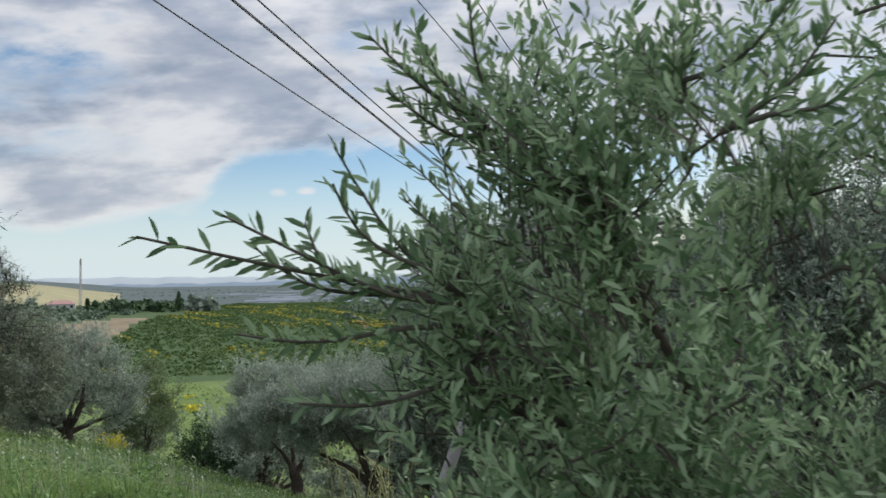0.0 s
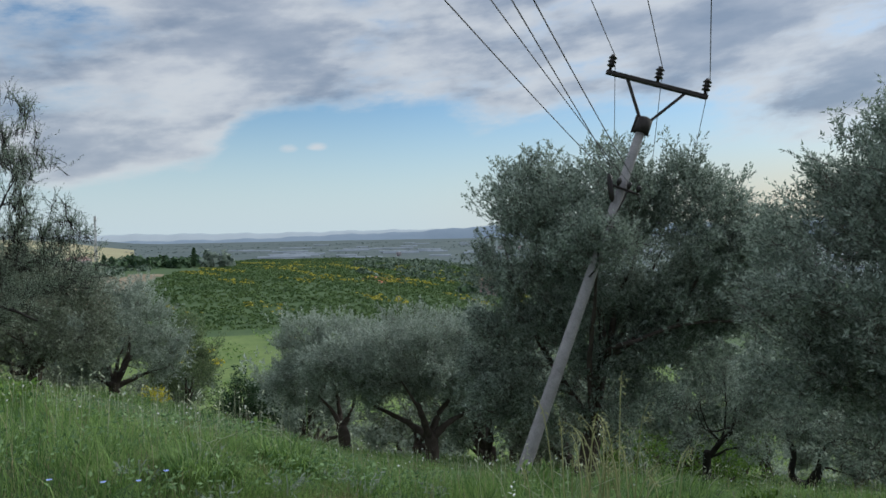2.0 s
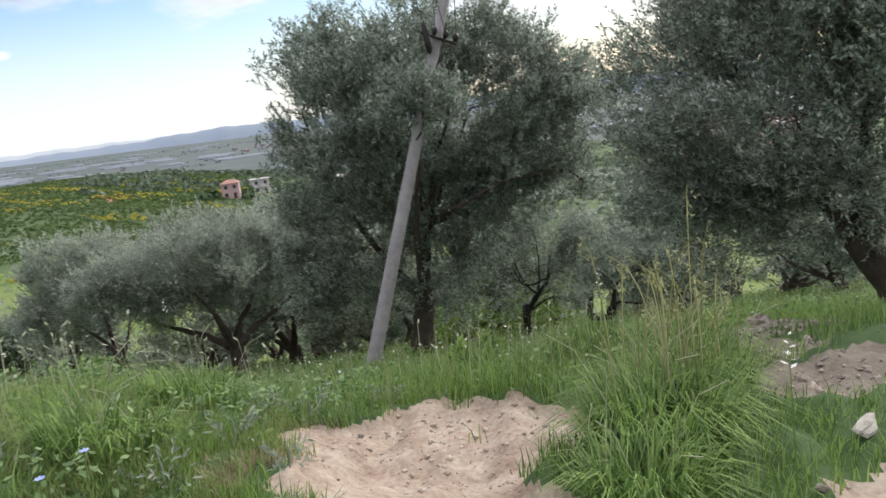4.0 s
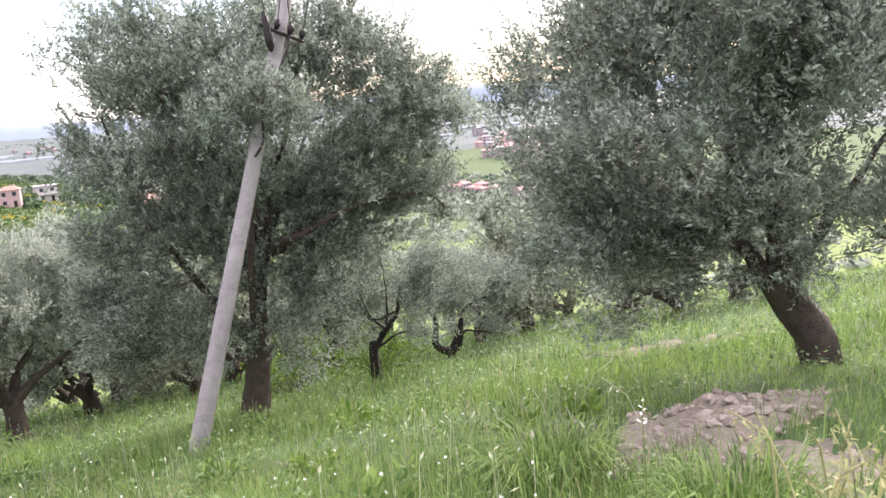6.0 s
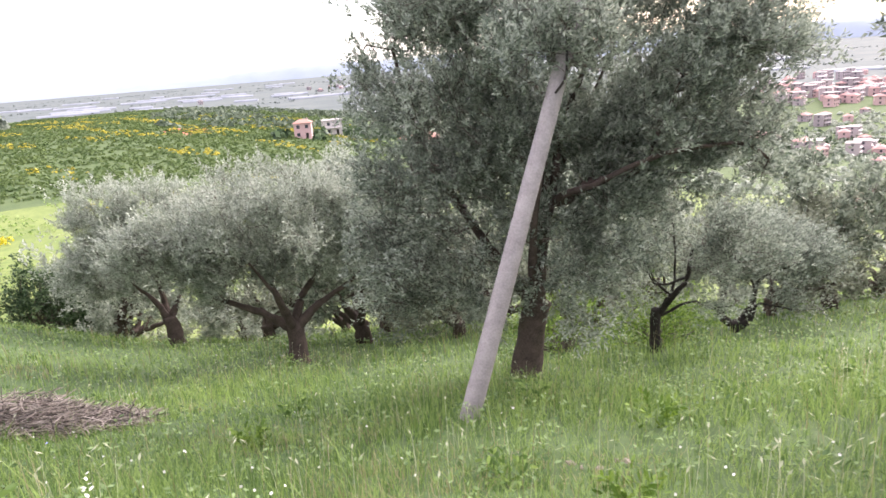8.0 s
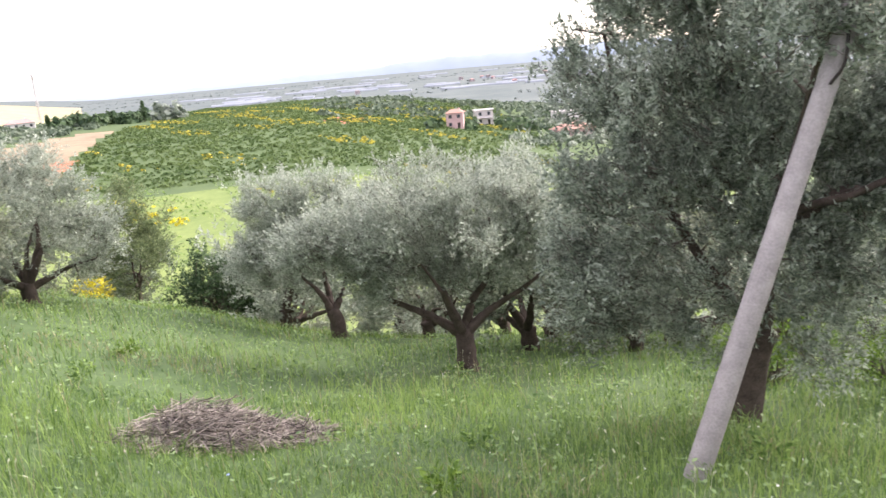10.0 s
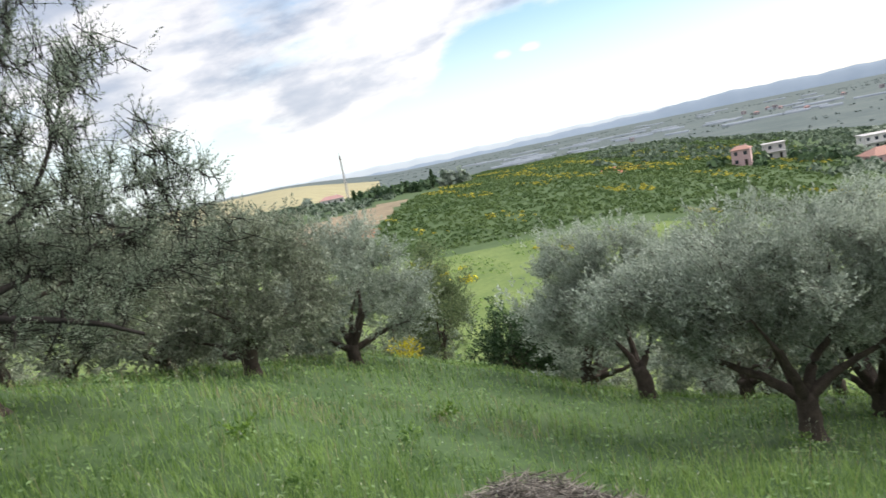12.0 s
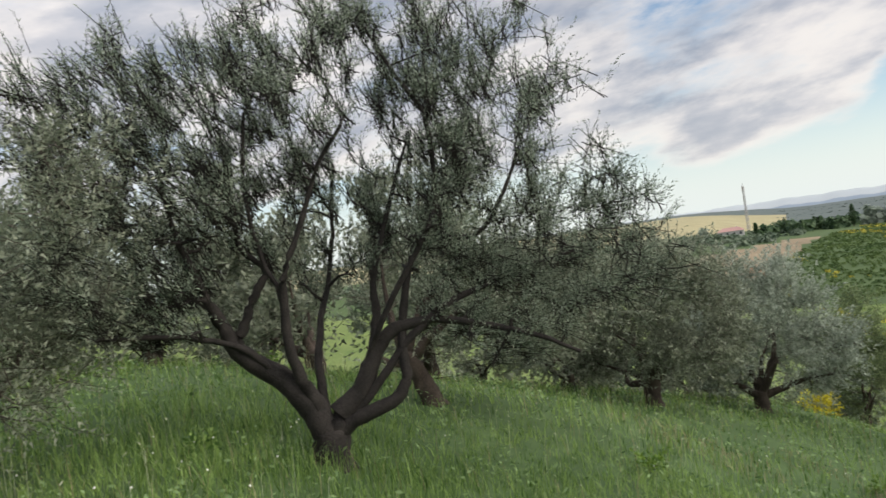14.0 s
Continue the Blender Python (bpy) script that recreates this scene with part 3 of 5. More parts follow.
        line[1:-1, 2] -= 0.10 * np.linalg.norm(tip - nodes[j]) * np.sin(np.linspace(0, np.pi, 9))[1:-1]
        wood.append(tube(line, np.linspace(0.009, 0.003, 9), 5))
        seg = np.diff(line[2:], axis=0)
        ln = np.linalg.norm(seg, axis=1)
        extra.append(leaves_on(line[2:-1], seg / ln[:, None], ln, 6, leaf * 1.15, leaf * wide, rng, fold))
    child("branching", mesh_of("branching", *joined(wood), [TWIG if twig_w < 1.2 else bark]), tree, "thin grey twigs", kind="stuff")
    v, f = leaves_on(origin, head, length, n_leaf, leaf, leaf * wide, rng, fold)
    if extra:
        v, f = joined([(v, f)] + extra)
    child("crown", mesh_of("crown", v, f, [leaf_mat]), tree, "narrow grey-green leaves", kind="stuff")
    return tree


# the big tree behind the pole
olive_tree(0.75, 17.4, "old broad olive tree with a dense dark crown behind the pole", (1.35, 0.235, 0.22, -0.05),
           [[(0.3, 0.0, 2.2), (0.46, -0.1, 2.95), (0.75, -0.18, 3.05), (1.12, -0.25, 3.32), (1.5, -0.3, 3.3), (1.87, -0.35, 3.6), (2.13, -0.35, 4.15), (2.4, -0.3, 4.75), 0.55],
            [(0.25, 0.0, 2.2), (0.4, -0.05, 3.0), (0.4, -0.1, 3.55), (0.33, -0.1, 3.95), (-0.3, -0.2, 5.0), (-0.55, -0.3, 5.7), 0.62],
            [(0.35, 0.1, 2.3), (0.55, 0.1, 3.15), (0.73, 0.1, 4.15), (1.12, 0.1, 5.05), (1.1, 0.0, 5.9), 0.5],
            [(0.46, -0.2, 2.9), (1.1, -0.5, 3.3), (2.08, -0.6, 3.7), (3.16, -0.5, 3.75), (3.6, -0.4, 3.5), 0.3],
            [(-0.2, 0.1, 1.9), (-0.9, 0.1, 3.0), (-1.5, 0.0, 4.3), (-1.7, -0.1, 5.4), 0.45],
            [(0.3, 0.6, 2.4), (0.9, 1.1, 3.6), (1.6, 1.0, 5.1), 0.4], [(0.2, -0.6, 2.7), (0.4, -1.3, 4.2), (0.55, -1.9, 5.4), 0.36]],
           [((-0.95, 0.1, 4.5), (1.5, 1.5, 1.6), 1.1), ((-1.25, 0.0, 6.15), (1.0, 1.1, 0.8), 1.2), ((0.3, -0.4, 6.5), (0.9, 1.0, 0.85), 1.2), ((1.95, 0.0, 6.15), (1.15, 1.1, 0.9), 1.2),
            ((3.05, 0.0, 4.75), (1.05, 1.2, 1.15), 1.1), ((-1.45, -0.1, 2.75), (0.85, 1.0, 1.45), 1.1), ((0.9, 1.1, 4.5), (1.9, 0.9, 1.6), 0.8),
            ((0.6, -2.1, 5.4), (0.45, 0.45, 0.4), 3.0), ((3.0, -0.35, 3.65), (0.9, 0.7, 0.5), 1.2), ((0.8, -0.25, 1.75), (0.35, 0.4, 0.75), 1.0), ((2.3, 0.5, 4.0), (1.3, 1.0, 0.7), 1.0), ((-0.55, -0.2, 2.0), (0.45, 0.5, 0.8), 0.9),
            ((1.2, 0.45, 3.6), (1.3, 0.8, 1.1), 1.3), ((1.45, 0.0, 2.7), (0.75, 0.8, 0.7), 1.0), ((0.0, -0.2, 3.6), (0.9, 0.8, 1.0), 1.0)],
           1800, 12, 0.10, 11, LEAF, clump_size=0.32, twig_len=0.24, wide=0.36, puff=0.55, face=(0.956, -0.293), follow=0.35)
# the tree by the stony patch
olive_tree(4.6, 9.4, "large olive tree with low hanging branches over rough grass", (0.95, 0.21, -0.27, 0.38),
           [[(-0.8, 0.0, 1.35), (-1.35, 0.0, 2.1), (-1.95, 0.1, 3.3), 0.6], [(-0.5, 0.2, 1.7), (-0.35, 0.2, 3.0), (-0.4, 0.3, 4.2), 0.6], [(-0.4, -0.3, 1.6), (-0.95, -0.9, 2.5), 0.5], [(0.1, 0.4, 1.7), (0.8, 0.7, 2.9), 0.5]],
           [((-1.5, 0.0, 2.9), (1.6, 1.9, 1.7)), ((-2.1, 0.0, 1.4), (1.05, 1.2, 1.05), 1.4), ((-2.35, 0.0, 3.75), (0.9, 1.2, 0.8), 1.2), ((0.5, 0.0, 3.1), (1.5, 1.6, 1.5)), ((-0.7, -0.1, 4.3), (1.5, 1.5, 0.85), 1.2), ((-0.9, -0.3, 1.6), (0.7, 0.8, 0.6), 0.9)],
           1300, 11, 0.095, 23, LEAF, clump_size=0.32, twig_len=0.26, wide=0.34, puff=0.5, face=(0.55, -0.835), follow=0.25)
# the spreading pair
olive_tree(-2.75, 23.3, "spreading silvery olive tree on a short crooked trunk", (0.98, 0.22, -0.04, 0.0),
           [[(-0.5, 0.0, 1.25), (-1.18, 0.08, 1.62), (-1.8, 0.13, 1.95), (-2.2, 0.2, 2.6)], [(0.4, -0.03, 1.3), (0.77, -0.05, 1.55), (1.57, -0.1, 2.05), (2.0, -0.1, 2.6)],
            [(0.2, 0.1, 1.6), (0.6, 0.1, 2.2), (0.7, 0.3, 3.3)], [(-0.3, -0.5, 1.8), (-0.8, -0.9, 2.8)], [(-0.4, 0.5, 1.8), (-0.7, 1.0, 3.0)]],
           [((-0.4, 0.1, 3.4), (2.6, 1.9, 1.15)), ((0.4, -0.1, 4.0), (1.7, 1.3, 0.7)), ((2.1, 0.0, 3.2), (1.4, 1.4, 1.0)), ((-1.5, 0.0, 2.75), (1.1, 1.2, 0.7)), ((-2.5, 0.2, 3.1), (1.1, 1.2, 0.8)), ((-0.6, 0.2, 2.6), (1.7, 1.2, 0.55)), ((1.3, 0.2, 2.65), (1.2, 1.1, 0.55))],
           950, 11, 0.11, 31, LEAF_GREY, clump_size=0.36, puff=0.42, follow=0.35)
olive_tree(-6.4, 30.3, "rounded silvery olive tree with a forked dark trunk", (1.0, 0.24, -0.1, 0.0),
           [[(-0.5, 0.0, 1.7), (-1.2, 0.0, 2.4)], [(0.3, 0.0, 1.7), (0.6, 0.1, 2.8)], [(-0.3, 0.5, 1.9), (-0.6, 0.8, 3.2)]],
           [((-0.7, 0.0, 3.5), (2.0, 1.9, 1.9)), ((-1.8, 0.0, 2.7), (1.1, 1.2, 1.2)), ((0.9, 0.0, 3.5), (1.3, 1.4, 1.4)), ((-0.7, -0.3, 3.6), (1.2, 1.1, 1.1), 1.3)], 520, 10, 0.125, 37, LEAF_GREY, clump_size=0.5)
# small trees right of the big one
olive_tree(3.9, 18.9, "thin young olive tree with a bare dark stem", (0.92, 0.10, -0.02, 0.0),
           [[(0.26, 0.0, 1.18), (0.53, 0.0, 1.54), (0.59, 0.0, 1.89), (0.69, 0.0, 2.15), (1.08, -0.1, 2.22), (1.43, -0.2, 1.91), 0.7],
            [(0.26, 0.0, 1.18), (0.05, 0.1, 1.41), (-0.1, 0.2, 1.61), (-0.3, 0.3, 2.26), 0.45], [(0.53, 0.0, 1.54), (0.2, -0.1, 1.49), (-0.07, -0.1, 1.54), (-0.25, -0.1, 1.96), 0.4],
            [(0.61, -0.1, 1.15), (0.98, -0.2, 1.06), (1.3, -0.3, 1.16), 0.3], [(0.3, 0.2, 1.36), (0.35, 0.4, 1.96), (0.3, 0.5, 2.66), 0.4]],
           [((0.6, 0.15, 2.51), (1.15, 1.1, 0.75)), ((1.35, 0.0, 2.16), (0.6, 0.8, 0.5)), ((-0.35, 0.2, 2.06), (0.6, 0.8, 0.6)), ((1.2, -0.3, 1.16), (0.35, 0.35, 0.2), 1.2), ((-0.45, 0.1, 1.16), (0.3, 0.3, 0.3))],
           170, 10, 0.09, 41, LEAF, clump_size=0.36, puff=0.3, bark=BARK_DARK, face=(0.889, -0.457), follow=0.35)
olive_tree(7.3, 21.4, "low olive tree with two bent stems", (0.28, 0.15, 0.0, 0.0),
           [[(-0.32, 0.0, 0.48), (-0.26, 0.0, 0.99), (-0.38, 0.0, 1.44), (-0.4, 0.0, 1.94), (0.1, -0.2, 2.09), (0.57, -0.3, 2.06), (1.23, -0.4, 2.2), 0.75],
            [(0.29, 0.0, 0.38), (0.38, 0.0, 0.97), (0.47, 0.0, 1.31), (0.8, 0.0, 1.56), (1.3, 0.0, 1.74), 0.8], [(0.38, 0.0, 0.97), (0.3, 0.2, 1.44), (0.35, 0.4, 2.24), 0.4],
            [(0.47, 0.0, 0.74), (0.8, -0.1, 0.76), (1.2, -0.1, 0.69), 0.25]],
           [((0.6, 0.2, 2.09), (1.35, 1.2, 0.75)), ((1.4, 0.1, 1.59), (0.75, 0.9, 0.75)), ((-0.5, 0.2, 1.74), (0.6, 0.8, 0.6)), ((1.28, 0.0, 0.76), (0.5, 0.5, 0.35), 0.8)],
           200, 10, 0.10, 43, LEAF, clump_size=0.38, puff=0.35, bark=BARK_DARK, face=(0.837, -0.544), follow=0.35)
# the left side
olive_tree(-14.5, 23.3, "olive tree with a rounded grey crown at the crest", (0.75, 0.2, 0.0, 0.0), [],
           [((0.2, 0.2, 2.4), (1.9, 1.7, 1.6)), ((1.1, 0.6, 1.5), (1.2, 1.1, 0.9)), ((-1.0, 0.2, 1.5), (1.1, 1.1, 0.9))], 400, 9, 0.12, 51, LEAF_DRY, clump_size=0.5)
olive_tree(-14.3, 28.0, "grey-brown olive tree beside a yellow broom", (0.6, 0.2, 0.0, 0.0), [],
           [((0.2, 0.2, 2.4), (1.9, 1.8, 1.7)), ((1.3, 0.6, 1.6), (1.1, 1.0, 1.0)), ((-1.1, 0.2, 1.6), (1.1, 1.1, 1.0))], 400, 9, 0.13, 53, LEAF_GREY, clump_size=0.55)
olive_tree(-14.6, 36.0, "slim upright olive tree below the crest", (0.7, 0.12, 0.0, 0.0), [],
           [((0.0, 0.0, 2.7), (1.55, 1.5, 2.5))], 300, 9, 0.13, 57, LEAF_MID, clump_size=0.5)
olive_tree(-11.45, 12.7, "open old olive tree forking low into four dark limbs", (0.40, 0.205, 0.0, 0.02),
           [[(-0.13, 0.0, 0.70), (-0.39, 0.05, 1.04), (-0.81, 0.1, 1.41), (-0.91, 0.1, 1.66), (-1.06, 0.0, 2.04), (-1.11, -0.1, 2.3), (-1.24, -0.2, 2.75), (-1.27, -0.3, 3.3), 0.86],
            [(-0.39, 0.06, 1.06), (-0.79, 0.1, 1.43), (-0.71, 0.12, 1.69), (-0.54, 0.15, 2.02), (-0.42, 0.2, 2.24), (-0.65, 0.3, 2.51), (-0.68, 0.3, 3.06), (-0.69, 0.2, 3.8), 0.42],
            [(-0.08, -0.05, 0.74), (-0.21, -0.1, 1.07), (-0.28, -0.15, 1.44), (-0.26, -0.15, 1.98), (-0.23, -0.2, 2.15), (0.02, -0.2, 2.66), (0.28, -0.2, 3.23), (0.57, -0.3, 3.6), 0.44],
            [(-0.21, -0.1, 1.07), (-0.27, -0.14, 1.5), (-0.30, -0.1, 2.0), (-0.42, 0.0, 2.3), (-0.51, 0.0, 3.03), (-0.4, 0.0, 3.9), 0.2],
            [(0.13, 0.0, 0.58), (0.41, 0.0, 0.83), (0.59, 0.0, 1.17), (0.8, -0.05, 1.38), (1.19, -0.1, 1.44), (1.5, -0.2, 1.39), (2.24, -0.4, 1.15), (2.72, -0.5, 0.88), 0.74],
            [(0.36, 0.02, 0.78), (0.57, 0.03, 1.17), (0.68, 0.1, 1.59), (0.70, 0.1, 1.95), (0.91, 0.1, 2.54), (1.28, 0.1, 3.4), 0.48],
            [(0.24, -0.05, 0.5), (0.7, -0.15, 0.66), (0.88, -0.15, 0.87), (0.88, -0.1, 1.18), (1.0, 0.0, 1.7), (1.25, 0.0, 2.3), (1.89, 0.1, 2.28), (2.26, 0.1, 2.65), (2.6, 0.1, 3.3), 0.46],
            [(0.5, 0.0, 1.1), (0.75, -0.2, 1.6), (1.3, -0.3, 2.4), (1.45, -0.3, 2.8), (1.45, -0.3, 3.6), (1.21, -0.2, 4.1), (0.93, -0.1, 4.75), 0.19],
            [(0.0, 0.4, 1.2), (0.3, 1.0, 2.2), (0.5, 1.2, 3.4), 0.32], [(-0.6, 0.0, 1.3), (-1.2, -0.1, 1.65), (-1.9, -0.2, 1.75), (-2.5, -0.3, 1.9), 0.2],
            [(1.19, -0.1, 1.44), (2.0, 0.2, 1.7), (2.9, 0.4, 1.9), (3.7, 0.5, 2.0), 0.26]],
           [((-1.0, 0.0, 3.6), (1.35, 1.5, 1.5)), ((0.1, 0.0, 4.1), (0.8, 1.2, 1.2)), ((2.15, 0.0, 3.5), (1.4, 1.5, 1.35)), ((1.3, 0.0, 4.4), (0.85, 1.0, 0.85)),
            ((3.1, 0.0, 1.95), (1.2, 1.2, 0.9)), ((1.45, 0.3, 2.25), (0.95, 1.0, 0.75)), ((-1.95, 0.0, 2.2), (1.1, 1.3, 0.85)), ((2.1, 0.0, 1.3), (1.0, 1.0, 0.65)),
            ((0.3, 0.5, 2.7), (0.9, 0.9, 0.8)), ((-2.0, 0.0, 3.9), (0.9, 1.0, 1.0))],
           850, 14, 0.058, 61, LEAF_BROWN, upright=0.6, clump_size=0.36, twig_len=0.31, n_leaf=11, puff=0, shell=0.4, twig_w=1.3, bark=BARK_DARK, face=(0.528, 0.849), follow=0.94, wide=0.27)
olive_tree(-13.6, 16.0, "leaning olive tree with drooping twigs in long grass", (0.85, 0.17, -0.22, -0.25),
           [[(-0.1, 0.0, 1.5), (0.4, 0.5, 2.2)], [(-0.4, -0.3, 1.6), (-0.6, -0.2, 2.6)], [(0.2, 0.2, 1.3), (1.2, 1.2, 1.8)]],
           [((0.5, 0.8, 2.3), (1.8, 1.8, 1.5)), ((1.2, 1.5, 1.3), (1.1, 1.1, 0.9))], 300, 10, 0.09, 67, LEAF_DRY, clump_size=0.5)
olive_tree(-12.9, 9.0, "olive tree with fine brownish foliage and low boughs", (0.8, 0.2, 0.1, 0.1), [],
           [((0.3, 0.5, 2.7), (1.9, 1.8, 1.7)), ((0.6, 0.9, 1.5), (1.3, 1.2, 0.9))], 330, 10, 0.08, 71, LEAF_DRY, clump_size=0.45)
# the tree close to where the walk begins
olive_tree(0.95, 3.05, "close olive tree with long shoots of young leaves", (0.75, 0.085, 0.0, 0.0),
           [[(-0.3, -0.15, 1.2), (-0.9, -0.4, 1.7), (-1.45, -0.65, 2.0)], [(-0.4, 0.0, 1.4), (-0.8, -0.1, 2.1), (-1.1, -0.1, 2.7)], [(0.0, -0.2, 1.4), (-0.1, -0.4, 2.4), (0.0, -0.4, 3.0)],
            [(0.4, 0.0, 1.4), (0.7, -0.1, 2.4)], [(-0.4, -0.4, 0.9), (-0.9, -0.8, 1.0)], [(0.2, -0.5, 1.0), (0.4, -1.0, 1.3)]],
           [((-0.3, -0.3, 1.75), (1.35, 0.8, 1.45)), ((-1.25, -0.5, 2.4), (0.3, 0.3, 0.4), 1.2), ((-1.0, -0.6, 1.5), (0.62, 0.42, 0.75)), ((0.1, -0.3, 2.7), (1.0, 0.7, 0.65), 0.38), ((-1.05, -0.5, 2.72), (0.38, 0.3, 0.36), 1.6), ((0.3, -0.5, 1.0), (1.2, 0.7, 0.8))],
           440, 7, 0.06, 79, LEAF_NEAR, limb_r=0.46, puff=0, upright=1.0, clump_size=0.22, twig_len=0.24, n_leaf=13, fold=True, shell=0.5, wide=0.27,
           shoots=[(-2.17, -1.05, 2.38), (-2.0, -1.0, 2.43), (-1.95, -0.9, 2.36), (-1.84, -0.85, 2.42), (-1.78, -0.8, 2.52), (-1.79, -0.7, 2.63), (-1.66, -0.55, 2.81), (-1.7, -0.65, 2.94),
                   (-1.57, -0.55, 2.97), (-1.43, -0.75, 3.0), (-0.65, -0.85, 2.95), (-0.59, -0.95, 2.87), (-0.51, -0.95, 2.74), (-1.98, -0.95, 2.16), (-1.85, -0.95, 2.0)])

# the grove further down and around: three shapes, copied
GROVE = [olive_tree(1.4, 37.0, "dark olive tree in the grove down the slope", (0.6, 0.22, 0.1, 0.0), [],
                    [((0.0, 0.0, 2.5), (2.3, 2.2, 1.9)), ((1.2, 0.5, 1.5), (1.4, 1.4, 1.1))], 150, 9, 0.19, 83, LEAF_BROWN, clump_size=0.6, group="grove olives", n_leaf=6, wide=0.46),
         olive_tree(12.5, 29.0, "pale olive tree in the grove down the slope", (0.6, 0.2, -0.1, 0.0), [],
                    [((0.0, 0.0, 2.3), (2.1, 2.1, 1.8)), ((-1.0, 0.3, 1.4), (1.3, 1.3, 1.0))], 150, 9, 0.19, 89, LEAF_GREY, clump_size=0.6, group="grove olives", n_leaf=6, wide=0.46),
         olive_tree(-24.0, 27.0, "grey olive tree in the grove down the slope", (0.6, 0.2, 0.0, 0.1), [],
                    [((0.0, 0.0, 2.2), (2.2, 2.0, 1.8)), ((0.8, -0.6, 1.3), (1.4, 1.3, 1.0))], 150, 9, 0.18, 97, LEAF_DRY, clump_size=0.6, group="grove olives", n_leaf=6, wide=0.46)]
SPOTS = [(-18.5, 17.0, 2), (-19.5, 21.0, 0), (-21.0, 14.5, 2), (-22.5, 18.0, 2), (-18.0, 24.5, 2), (-20.5, 11.0, 0), (1.6, 25.6, 2), (5.6, 25.2, 0), (10.2, 24.0, 2), (-0.9, 27.0, 0), (15.2, 22.8, 0), (-12.0, 41.0, 2), (-16.5, 40.0, 0), (3.2, 27.5, 0), (8.8, 27.5, 0), (0.2, 30.0, 2), (12.5, 24.5, 0), (16.5, 27.0, 2), (-3.6, 32.5, 2), (-8.8, 34.0, 1), (6.2, 29.5, 2), (13.8, 19.2, 0), (-4.6, 36.5, 1), (-0.8, 34.5, 0), (-9.2, 38, 0), (3.6, 32.5, 1), (-17.6, 31.5, 2), (-20.5, 28, 2), (6.5, 33, 0), (11.5, 37, 0), (17.5, 33, 0), (21, 26, 1), (26, 33, 0), (17, 42, 1), (8, 44, 0), (-2.5, 41, 1), (3, 48, 0), (26, 44, 1), (33, 38, 0), (14, 52, 1), (36, 50, 0), (24, 56, 1), (46, 46, 1),
         (17, 19.5, 0), (24, 17, 0), (40, 60, 0), (52, 58, 1), (33, 66, 0), (20, 68, 1), (50, 74, 0), (64, 66, 1), (6, 60, 0), (-6, 52, 1),
         (-20, 34, 2), (-26, 36, 0), (-19, 41, 2), (-31, 30, 2), (-27, 20, 2), (-33, 16, 2), (-24, 13, 2), (-36, 24, 0), (-30, 44, 2), (-22, 50, 0), (-38, 38, 2), (-12, 44, 0), (-9, 49, 2)]
spin = random.Random(5)
for gx, gy, kind_of in SPOTS:
    src = GROVE[kind_of]
    copy_thing(src, pose(gx, gy, ground_at(gx, gy) - 0.1, 0, 0, spin.uniform(0, 360)) @ Matrix.Diagonal((*[spin.uniform(0.85, 1.15)] * 3, 1)))


def bush(x, y, label, mat, radii, clumps, leaf, seed, name="bush", wide=0.4):
    rng = np.random.default_rng(seed)
    b = thing(name, label, "bush", (x, y, ground_at(x, y)), "bushes")
    d = rng.normal(size=(clumps, 3))
    d /= np.linalg.norm(d, axis=1, keepdims=True)
    d[:, 2] = np.abs(d[:, 2])
    c = d * np.array(radii) * rng.uniform(0.45, 1.0, (clumps, 1))
    wood = [tube(wobble(np.array([0, 0, -0.05]), p, 4, 0.1, rng), np.linspace(0.02, 0.006, 4), 3) for p in c]
    child("woody_base", mesh_of("woody_base", *joined(wood), [TWIG]), b, "thin woody growth", kind="stuff")
    o = np.repeat(c, 9, 0) + rng.normal(size=(clumps * 9, 3)) * 0.15
    h = np.repeat(d, 9, 0) * 0.7 + rng.normal(size=o.shape) * 0.6 + np.array([0, 0, 0.3])
    h /= np.linalg.norm(h, axis=1, keepdims=True)
    child("foliage", mesh_of("foliage", *leaves_on(o, h, np.full(len(o), 0.3), 8, leaf, leaf * wide, rng), [mat]), b, kind="stuff")
    return b


bush(-12.3, 37.5, "dense dark green bush below the crest", LEAF_DARK, (1.9, 1.7, 3.2), 170, 0.14, 3, wide=0.6)
bush(-10.6, 38.5, "dense dark green bush below the crest", LEAF_DARK, (1.3, 1.3, 2.2), 80, 0.14, 4, wide=0.6)
bush(-14.9, 33.0, "broom bush full of yellow flowers", FLOWER_YELLOW, (0.4, 0.4, 0.55), 18, 0.09, 6, "broom_bush", 0.6)
bush(4.7, 20.3, "fresh lime-green shrub under the thin tree", LEAF_LIME, (1.3, 0.9, 1.2), 50, 0.09, 8, wide=0.5)
bush(2.8, 20.8, "fresh lime-green shrub in the grass", LEAF_LIME, (1.1, 0.9, 1.3), 50, 0.09, 9, wide=0.5)


# ---- the leaning power pole ----
POLE_FOOT, POLE_HEAD = np.array([-0.93, 14.58, -3.25]), np.array([1.58, 15.40, 3.30])


def lathe(profile, sides=14):
    """A turned body from (radius, height) pairs: places and quads."""
    a = np.arange(sides) / sides * 2 * np.pi
    p = np.array(profile, float)
    v = np.stack([p[:, :1] * np.cos(a), p[:, :1] * np.sin(a), np.repeat(p[:, 1:], sides, 1)], -1).reshape(-1, 3)
    i, j = np.meshgrid(np.arange(len(p) - 1), np.arange(sides), indexing="ij")
    f = np.stack([i * sides + j, i * sides + (j + 1) % sides, (i + 1) * sides + (j + 1) % sides, (i + 1) * sides + j], -1).reshape(-1, 4)
    return v, f


def moved(piece, m):
    v, f = piece
    return (np.asarray(m)[:3, :3] @ v.T).T + np.asarray(m)[:3, 3], f


